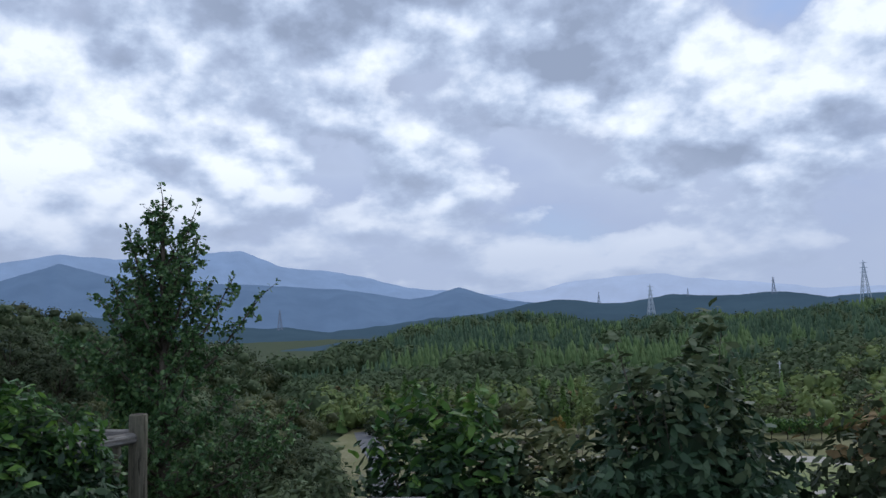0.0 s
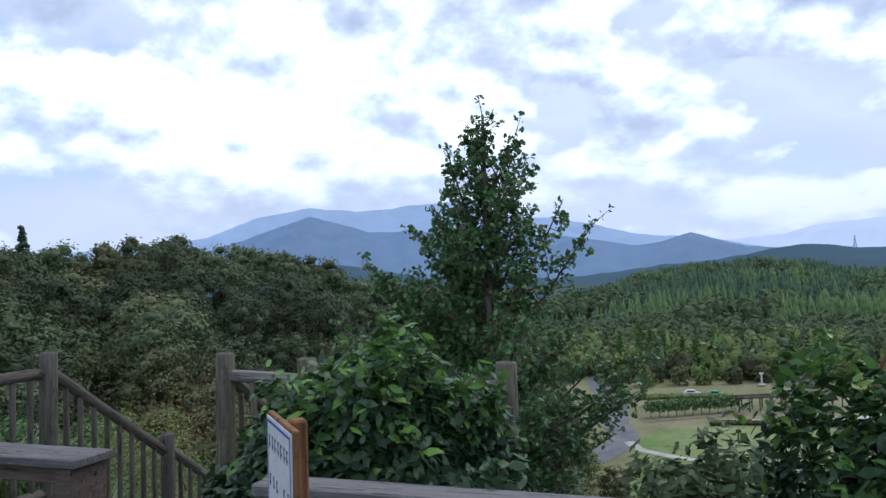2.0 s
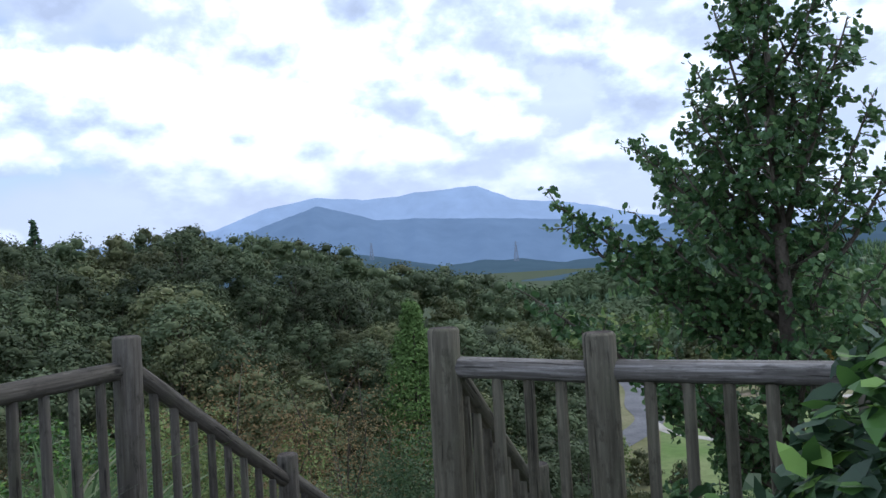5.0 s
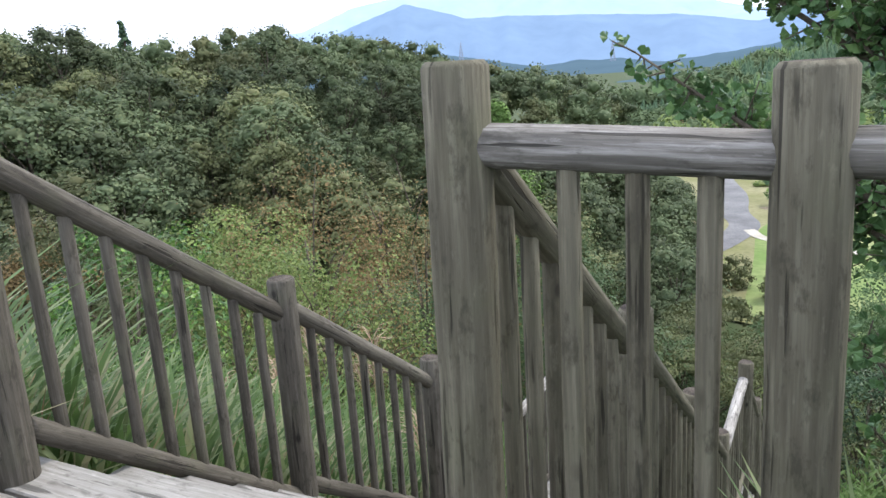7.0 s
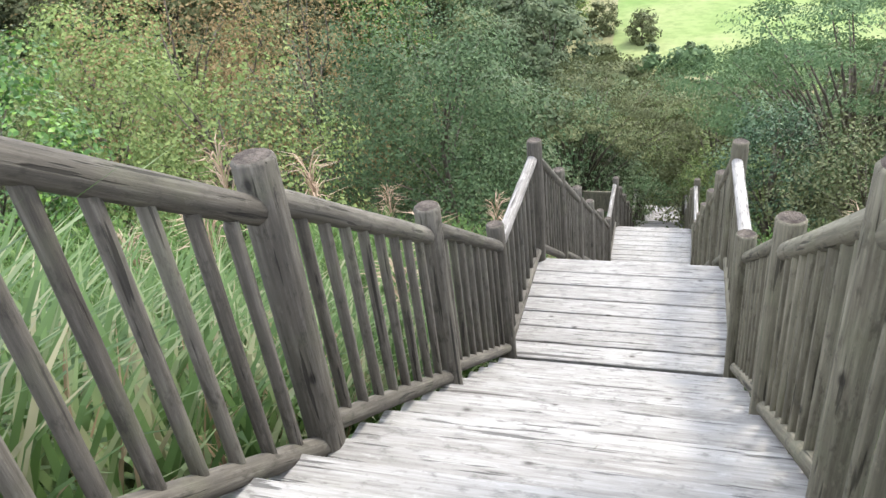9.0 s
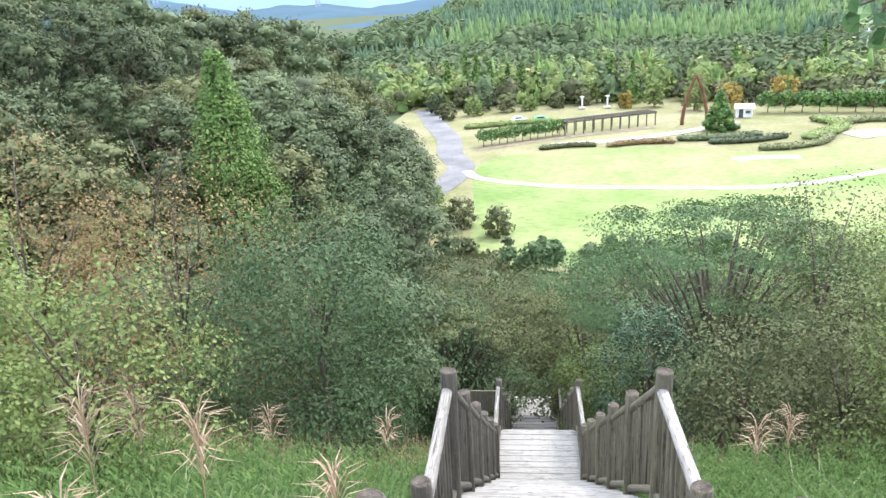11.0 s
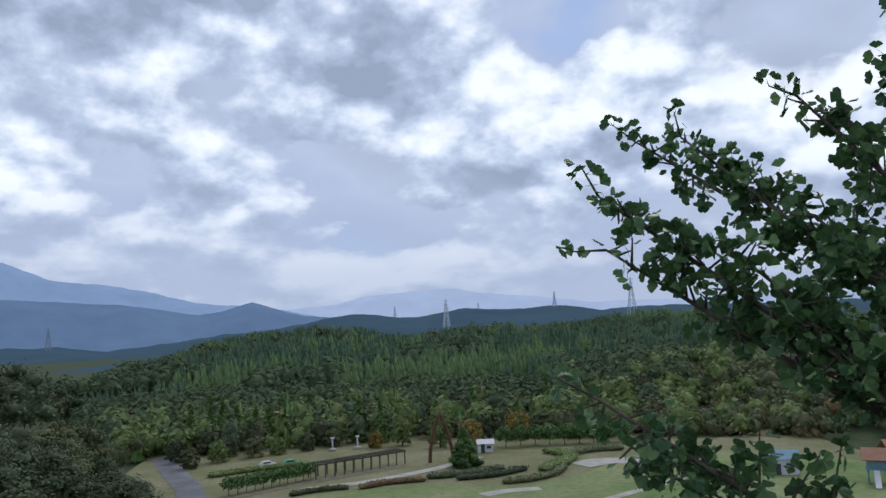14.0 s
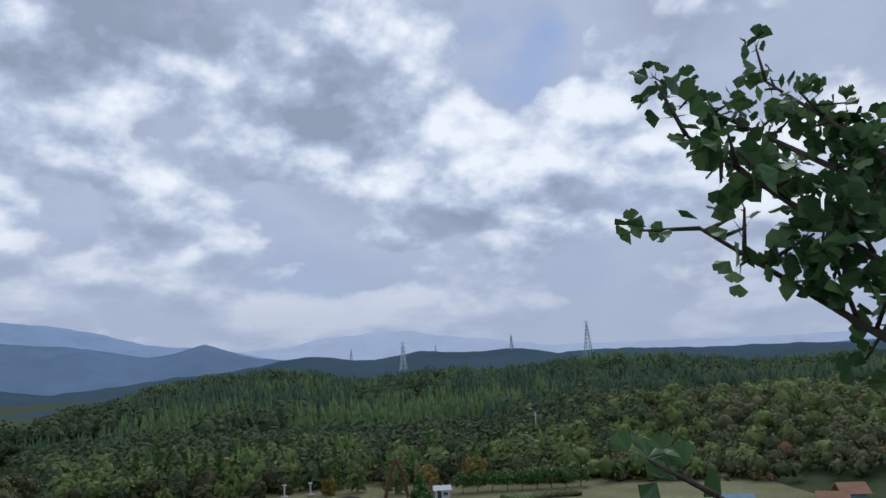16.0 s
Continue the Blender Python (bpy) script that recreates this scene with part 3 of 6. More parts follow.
def ground(x, y):
    """Height of the ground: hilltop, stair slope, park, wooded spur and the ridges behind."""
    x, y = np.asarray(x, float), np.asarray(y, float)
    dx, dy = x - EYE_X, y - EYE_Y
    r, az = np.hypot(dx, dy), np.degrees(np.arctan2(-dx, dy))
    run = np.maximum(y, np.where(x < 0, -0.45 * (x + 0.35), 0.35 * (x - 12)))
    base = table(run, [-0.25, 0.7, 4, 8, 14.4, 22, 30, 48, 75, 95], [0.0, -0.95, -3.2, -5.3, -8.6, -13.6, -18.5, -23.5, -27.6, PARK])
    lump = (np.sin(x * 0.31 + 1.3) * np.cos(y * 0.27) + 0.5 * np.sin(x * 0.83) * np.sin(y * 0.71 + 0.6)) * table(run, [1.5, 6, 40, 80], [0, 0.22, 0.7, 0.12])
    h = base + lump
    spur = table(az, [3, 5, 7.1, 9.1, 12.2, 14.5, 17.8, 22, 26, 29, 32, 36, 40, 44, 49, 60, 90, 130], [-60, -32, -26.5, -21.5, -17, -14.5, -12.5, -10.8, -8.6, -5.6, -4.6, -4.2, -3.6, -5.2, -4.4, -3, -1, -30])
    spur = spur + table(az, [8, 12, 24, 30, 60], [0, 1.5, 2.2, 3.2, 3.2])
    spur = spur - 0.30 * np.maximum(0, 104 - r) - 0.22 * np.maximum(0, r - 150)
    h = np.where(az > 2, soft_max(h, spur, 0.8), h)
    crest = table(az, [-90, -60, -45, -38, -33, -28.5, -24, -20.6, -15, -9.9, -7, -4.1, 0, 2.8, 5, 7.1, 11.6, 16, 25, 60], [0, 0.4, 0.4, 0.1, 0.7, 0.95, 0.6, 0.25, 0.45, -0.1, 0.5, 0.85, 0.6, 0.3, -0.1, -0.5, -2.3, -3.8, -5, -6])
    top = EYE_Z + 850 * np.tan(np.radians(crest)) - 14
    knob = 5 * np.sin(az * 1.7) * np.sin(r * 0.011) + 3 * np.sin(az * 3.9 + r * 0.02)
    ridge = PARK - 4 + (top - PARK + 4) * np.clip((r - 290) / 560, 0, 1) ** 0.9 - 0.12 * np.maximum(0, r - 850) + knob * np.clip((r - 330) / 200, 0, 1) * np.clip((850 - r) / 200, 0, 1)
    h = soft_max(h, ridge, 1.5)
    side = table(az, [-75, -50, -42, -34, -27, -21, -16], [-14, -14, -15, -15.5, -17, -23, -36])
    side = side - 0.11 * np.maximum(0, 300 - r) - 0.06 * np.maximum(0, r - 330)
    h = soft_max(h, side, 0.8)
    level = np.clip((x + 31) / 8, 0, 1) * np.clip((y - 90) / 10, 0, 1) * np.clip((225 - y) / 12, 0, 1) * np.clip((150 - x) / 20, 0, 1)
    return h * (1 - level) + np.minimum(h, PARK) * level


def ground_z(x, y):
    return float(ground(np.array([x]), np.array([y]))[0])


def near_polar(az, r):
    a = radians(az)
    return EYE_X - r * math.sin(a), EYE_Y + r * math.cos(a)


azs = np.unique(np.concatenate([np.arange(-180, -70, 5.0), np.arange(-70, 75, 0.8), np.arange(75, 180, 5.0)]))
rs = 0.35 * 1.062 ** np.arange(0, 149)
A, R = np.meshgrid(np.radians(azs), rs)
gx, gy = EYE_X - R * np.sin(A), EYE_Y + R * np.cos(A)
gz = ground(gx, gy)
V = np.concatenate([np.stack([gx, gy, gz], -1).reshape(-1, 3), [[EYE_X, EYE_Y, ground_z(EYE_X, EYE_Y)]]])
na, nr = len(azs), len(rs)
i, k = np.meshgrid(np.arange(nr - 1), np.arange(na), indexing="ij")
F = np.stack([i * na + k, (i + 1) * na + k, (i + 1) * na + (k + 1) % na, i * na + (k + 1) % na], -1).reshape(-1, 4)
F = np.concatenate([F, [[len(V) - 1, k, (k + 1) % na, (k + 2) % na] for k in range(0, na - 1, 2)]])
tagged(new("ground", raw_mesh("ground", V, F, M_SLOPE, True)), "green and brown hillside, valley floor and wooded ridges", "ground", kind="structure")


def range_thing(name, dist, els, azl, mat, label, depth=0.25, rough=0.12, seed=1, lift=0.0):
    """A chain of hills with that skyline: front slope, crest and back slope."""
    az = np.arange(-75, 76, 0.25)
    el = table(az, azl, els)
    jag = np.array([noise.fractal(Vector((a * 0.55, seed * 3.7, 0)), 1.0, 2.0, 5) for a in az])
    el = el + rough * jag
    V = []
    for k, (fr, fh) in enumerate([(1 - depth, 0.0), (1 - depth * 0.6, 0.42), (1 - depth * 0.25, 0.78), (1, 1), (1 + depth * 0.3, 0.6)]):
        for a, e, j in zip(az, el, jag):
            t = dist * np.tan(np.radians(e)) + EYE_Z
            w = fr + (0.03 * noise.noise(Vector((a * 0.4, k * 5.1, seed))) if 0 < k < 3 else 0)
            V.append((EYE_X - dist * w * math.sin(radians(a)), EYE_Y + dist * w * math.cos(radians(a)), -45 + (t + 45) * (fh + (0.10 * noise.noise(Vector((a * 0.8, k * 2.7, seed + 4))) if 0 < k < 3 else 0))))
    n = len(az)
    F = [(k * n + i, k * n + i + 1, (k + 1) * n + i + 1, (k + 1) * n + i) for k in range(4) for i in range(n - 1)]
    F = [q[::-1] for q in F]
    return tagged(new(name, raw_mesh(name, V, F, mat, True)), label, "hills", kind="structure")


range_thing("backdrop_valley", 1000, [-9, -2.0, -2.1, -1.9, -1.5, -1.2, -1.0, -1.3, -9][::-1], [60, 30, 20, 16, 13, 10, 8, 5, 2][::-1], M_BACK, "dark green hills at the mouth of the valley in painted blue haze", 0.1, 0.12, 9)
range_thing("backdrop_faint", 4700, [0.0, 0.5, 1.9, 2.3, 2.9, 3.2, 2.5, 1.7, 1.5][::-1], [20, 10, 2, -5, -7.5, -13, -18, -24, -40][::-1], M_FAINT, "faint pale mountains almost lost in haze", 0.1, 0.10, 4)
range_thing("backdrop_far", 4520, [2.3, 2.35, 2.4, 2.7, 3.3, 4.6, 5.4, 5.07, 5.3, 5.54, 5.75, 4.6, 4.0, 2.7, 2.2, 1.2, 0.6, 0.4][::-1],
            [50, 47, 42.8, 40.6, 36.7, 33.5, 29.4, 26, 23, 20, 17.4, 14.9, 10, 5, 0, -5, -10, -40][::-1], M_FAR, "mountain range on the horizon in painted pale blue haze", 0.18, 0.10, 2)
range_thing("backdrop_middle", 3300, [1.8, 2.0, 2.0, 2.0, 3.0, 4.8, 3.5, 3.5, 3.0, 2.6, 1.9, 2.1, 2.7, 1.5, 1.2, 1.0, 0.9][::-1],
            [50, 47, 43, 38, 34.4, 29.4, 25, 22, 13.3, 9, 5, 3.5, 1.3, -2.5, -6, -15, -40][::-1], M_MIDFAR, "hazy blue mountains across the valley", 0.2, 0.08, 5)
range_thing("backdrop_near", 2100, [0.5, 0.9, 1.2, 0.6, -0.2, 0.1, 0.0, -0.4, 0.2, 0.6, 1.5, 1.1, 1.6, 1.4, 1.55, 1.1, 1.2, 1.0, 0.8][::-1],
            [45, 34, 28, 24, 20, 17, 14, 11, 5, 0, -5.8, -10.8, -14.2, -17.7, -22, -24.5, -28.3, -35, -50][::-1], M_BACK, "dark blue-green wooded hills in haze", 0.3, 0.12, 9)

# ---- the wooden stair ----
W = 1.65                       # between the post centres of the two sides
A_X = 1.61                     # the post at the head of the stair, shared by railing and fence
POST_R, RAIL_R, BAL_R = 0.066, 0.044, 0.023
POST_H = 1.195
FLIGHTS = [(-0.03, 0.0, 4.08, -2.73, 16), (5.5, -2.73, 12.65, -7.58, 28), (14.4, -7.58, 21.55, -12.43, 28), (23.1, -12.43, 30.25, -17.28, 28)]
LANDINGS = [(-1.5, 0.10, 0.0), (4.08, 5.5, -2.73), (12.65, 14.4, -7.58), (21.55, 23.1, -12.43), (30.25, 33.0, -17.28)]
TREADS = [(0.10, 0.0, 4.08, -2.73, 16)] + FLIGHTS[1:]   # the deck reaches a little past the first posts

plank_meshes = {}


def plank(width, length, seed):
    key = (round(width, 3), round(length, 2), seed % 4)
    if key not in plank_meshes:
        plank_meshes[key] = box_mesh("plank", length, width - 0.012, 0.045, M_PLANK, 0.006, True, 0.004 + 0.002 * (seed % 4))
    return plank_meshes[key]


def landing(y0, y1, z, label, wide=0.06):
    root = holder("deck", (W / 2, (y0 + y1) / 2, z - 0.25), label, "deck", kind="structure")
    n = max(3, round((y1 - y0) / 0.2))
    w = (y1 - y0) / n
    for k in range(n):
        y = y0 + (k + 0.5) * w
        part("plank", plank(w, W + wide, k), root, pose(W / 2 + 0.01 * math.sin(k * 2.1), y, z - 0.0225 + 0.002 * math.sin(k * 1.7), 0, 0, 0.15 * math.sin(k * 3.3)))
    for x in (0.12, W / 2, W - 0.12):
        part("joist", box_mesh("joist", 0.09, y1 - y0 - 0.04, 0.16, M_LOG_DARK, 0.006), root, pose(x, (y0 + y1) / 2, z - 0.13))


def flight(y0, z0, y1, z1, n):
    root = holder("stair_flight", (W / 2, y0, z0 - 0.4), "flight of bleached plank steps down the hillside", "stairs", kind="structure")
    run, rise = (y1 - y0) / n, (z0 - z1) / n
    for k in range(n - 1):
        z = z0 - rise * (k + 1)
        for j in range(2):
            y = y0 + run * k + (j + 0.5) * (run + 0.025) / 2
            part("plank", plank((run + 0.044) / 2, W + 0.04, k * 2 + j), root, pose(W / 2 + 0.008 * math.sin(k * 5.1 + j), y, z - 0.0225 + 0.002 * math.sin(k * 2.3 + j), 0.6 * math.sin(k * 1.9 + j), 0, 0.2 * math.sin(k + j * 2.2)))
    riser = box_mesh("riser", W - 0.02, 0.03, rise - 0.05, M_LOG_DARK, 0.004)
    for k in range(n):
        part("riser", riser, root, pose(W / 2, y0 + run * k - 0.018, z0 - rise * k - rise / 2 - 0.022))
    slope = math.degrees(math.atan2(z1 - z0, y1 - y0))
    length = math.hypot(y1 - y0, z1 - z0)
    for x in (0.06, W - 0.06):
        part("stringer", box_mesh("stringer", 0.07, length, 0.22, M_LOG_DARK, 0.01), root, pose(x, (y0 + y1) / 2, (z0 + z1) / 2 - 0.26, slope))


for k, (y0, y1, z) in enumerate(LANDINGS):
    landing(y0, y1, z, "weathered grey plank deck at the stair head" if k == 0 else "weathered grey plank landing between stair flights", 0.3 if k == 0 else 0.06)
for f in TREADS:
    flight(*f)

log_cache = {}


def log_piece(length, radius, mat, seed, taper=0.0):
    key = (round(length, 2), radius, mat.name, seed % 3)
    if key not in log_cache:
        log_cache[key] = log_mesh("log", length, radius, mat, 14 if radius > 0.04 else 9, seed % 3, 7 if radius > 0.04 else 4, taper)
    return log_cache[key]


def span(root, a, b, base_a, base_b, n, top_mat=M_LOG, drop=0.165, foot=0.11, shift=0, stops=None, mat=M_LOG):
    """Rails and balusters between two posts whose tops are a and b."""
    a, b = Vector(a), Vector(b)
    flat = Vector((b.x - a.x, b.y - a.y, 0)).normalized() * (POST_R * 0.55)
    ta, tb = a + flat - Vector((0, 0, drop)), b - flat - Vector((0, 0, drop))
    part("top_rail", log_piece((tb - ta).length, RAIL_R, top_mat, 1 + shift), root, along(ta, tb))
    lift = foot if isinstance(foot, tuple) else (foot, foot)
    fa, fb = Vector((ta.x, ta.y, base_a + lift[0])), Vector((tb.x, tb.y, base_b + lift[1]))
    part("bottom_rail", log_piece((fb - fa).length, RAIL_R * 0.92, mat, 2 + shift), root, along(fa, fb))
    for k in range(n):
        u = stops[k] if stops else (k + 1) / (n + 1)
        lo, hi = fa.lerp(fb, u), ta.lerp(tb, u)
        part("baluster", log_piece(round((hi - lo).length, 1), BAL_R, mat, k), root, along(lo, hi))


def post(root, x, y, base, top, seed, mat=M_LOG):
    part("post", log_piece(top - base + 0.3, POST_R, mat, seed), root, pose(x, y, base - 0.3, 0.6 * math.sin(seed * 2.7), 0.6 * math.cos(seed * 1.9), seed * 77))


def stair_railing(x, label):
    root = holder("stair_railing", (x, 0, 0), label, "railing")
    # left side takes the darker log: its backlit shade is put into the colour
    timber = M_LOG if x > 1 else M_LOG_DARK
    stops = []
    spans = [3, 5, 5, 5]
    for (y0, z0, y1, z1, n), s in zip(FLIGHTS, spans):
        stops += [(y0 + (y1 - y0) * k / s, z0 + (z1 - z0) * k / s) for k in range(s + 1)]
    for k, (y, z) in enumerate(stops):
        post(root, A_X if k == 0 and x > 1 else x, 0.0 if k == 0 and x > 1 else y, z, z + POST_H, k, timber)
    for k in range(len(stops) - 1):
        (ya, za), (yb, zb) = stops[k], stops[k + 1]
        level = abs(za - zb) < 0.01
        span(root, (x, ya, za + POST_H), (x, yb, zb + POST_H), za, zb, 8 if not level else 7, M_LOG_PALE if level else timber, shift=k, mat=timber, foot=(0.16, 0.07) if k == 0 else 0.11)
    return root


stair_railing(0.0, "round-log railing with balusters beside the plank stair")
stair_railing(W, "round-log railing with balusters beside the plank stair")

# the fence along the edge of the terrace
fence = holder("log_fence", (2.6, 0, 0), "grey weathered log fence with bleached top rail at the terrace edge", "fence")
B_AT, C_AT, D_AT = (2.255, 0.088), (3.74, -0.17), (3.42, -0.85)
post(fence, *B_AT, 0, 1.157, 5)
post(fence, *C_AT, 0, 1.17, 8)
span(fence, (A_X, 0, 1.195), (*B_AT, 1.16), 0, 0, 3, M_LOG_PALE, 0.162, shift=1, stops=(0.33, 0.55, 0.77))
span(fence, (*B_AT, 1.16), (*C_AT, 1.17), 0, 0, 9, M_LOG_PALE, 0.155, shift=2)
span(fence, (*C_AT, 1.19), (*D_AT, 1.19), 0, 0, 4, M_LOG_PALE, 0.19, shift=3)
post(fence, *D_AT, 0, 1.05, 4)
# same darker log here, with the backlit shade in its colour
side = holder("log_fence", (0, -1.0, 0), "grey weathered log fence leading to the stair head", "fence")
for k, y in enumerate((-1.45, -2.9, -4.4)):
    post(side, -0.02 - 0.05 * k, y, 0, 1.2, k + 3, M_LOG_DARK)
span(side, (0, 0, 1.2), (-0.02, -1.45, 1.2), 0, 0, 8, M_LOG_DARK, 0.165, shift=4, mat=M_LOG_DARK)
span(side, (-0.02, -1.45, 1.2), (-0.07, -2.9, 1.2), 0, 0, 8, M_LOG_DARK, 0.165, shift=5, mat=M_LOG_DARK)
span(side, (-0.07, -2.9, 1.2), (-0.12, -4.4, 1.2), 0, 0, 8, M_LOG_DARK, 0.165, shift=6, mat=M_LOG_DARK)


# ---- things on the terrace ----
def timber_table(x0, x1, y, width, z, label, brace_end):
    root = holder("wooden_bench", ((x0 + x1) / 2, y, 0), label, "bench")
    L = x1 - x0
    part("top", box_mesh("top", L, width, 0.05, M_BENCH_TOP, 0.006, True, 0.003), root, pose((x0 + x1) / 2, y, z - 0.025), "greyed top plank")
    part("apron", box_mesh("apron", L - 0.12, 0.04, 0.10, M_BENCH, 0.005), root, pose((x0 + x1) / 2, y + width * 0.2, z - 0.103))
    part("apron", box_mesh("apron", L - 0.12, 0.04, 0.10, M_BENCH, 0.005), root, pose((x0 + x1) / 2, y - width * 0.2, z - 0.103))
    for x in (x0 + 0.09, x1 - 0.09):
        part("leg", box_mesh("leg", 0.11, width * 0.9, z - 0.055, M_BENCH, 0.008), root, pose(x, y, (z - 0.055) / 2))
    s = -1 if brace_end else 1
    xe = x1 - 0.14 if brace_end else x0 + 0.14
    a, b = Vector((xe, y, z - 0.16)), Vector((xe + s * 0.5, y, 0.16))
    part("brace", box_mesh("brace", 0.06, 0.08, (b - a).length, M_BENCH, 0.005, False), root, along(a, b))
    part("stretcher", box_mesh("stretcher", L - 0.2, 0.05, 0.09, M_BENCH, 0.005), root, pose((x0 + x1) / 2, y, 0.2))


timber_table(0.0, 1.62, -1.22, 0.30, 0.75, "dark timber bench with greyed top beside the log fence", True)
timber_table(3.30, 6.0, -2.12, 0.15, 0.95, "long dark timber rail bench with greyed top plank by the bush", False)


def notice_board():
    a, b = Vector((3.69, -2.66, 0)), Vector((3.93, -2.92, 0))
    across = (b - a).normalized()
    w, h, top = (b - a).length, 0.52, 1.315
    turn = math.degrees(math.atan2(across.y, across.x))
    mid = (a + b) / 2
    base = pose(mid.x, mid.y, 0, 0, 0, turn)
    root = holder("notice_board", base, "white notice board with blue border on a brown wooden post", "sign")
    at_ = lambda x, y, z: base @ pose(x, y, z)
    part("board", box_mesh("board", w, 0.018, h, M_SIGN_WOOD, 0.003), root, at_(0, 0, top - h / 2))
    part("post", box_mesh("post", 0.052, 0.045, top + 0.004, M_SIGN_WOOD, 0.006, False), root, at_(0.03, 0.034, 0))
    part("face", box_mesh("face", w - 0.02, 0.004, h - 0.02, M_WHITE, 0.0), root, at_(0, -0.012, top - h / 2))
    for x, z, sx, sz in ((0, top - 0.022, w - 0.04, 0.007), (-w / 2 + 0.022, top - 0.19, 0.006, 0.34), (w / 2 - 0.022, top - 0.19, 0.006, 0.34), (0, top - 0.365, w - 0.04, 0.008)):
        part("border", box_mesh("border", sx, 0.001, sz, M_SIGNBLUE, 0.0), root, at_(x, -0.0146, z))
    part("footer", box_mesh("footer", w - 0.03, 0.001, h - 0.40, M_SIGNGREEN, 0.0), root, at_(0, -0.0146, top - 0.375 - (h - 0.40) / 2))
    for k, (z, n, s) in enumerate(((0, 7, 1.0), (0.11, 6, 0.8), (0.20, 7, 0.75))):
        for j in range(n):
            if k == 1 and j == 3:
                continue
            x = -w / 2 + 0.055 + j * (w - 0.11) / (n - 1)
            part("stroke", box_mesh("stroke", 0.017 * s, 0.001, 0.005, M_INK, 0.0), root, at_(x, -0.0146, top - 0.062 - z))
            part("stroke", box_mesh("stroke", 0.019 * s, 0.001, 0.005, M_INK, 0.0), root, at_(x + 0.002 * (j % 3), -0.0146, top - 0.085 - z))
            part("stroke", box_mesh("stroke", 0.005, 0.0014, 0.040 * s, M_INK, 0.0), root, at_(x - 0.006 + 0.006 * (j % 2), -0.0146, top - 0.078 - z))


notice_board()

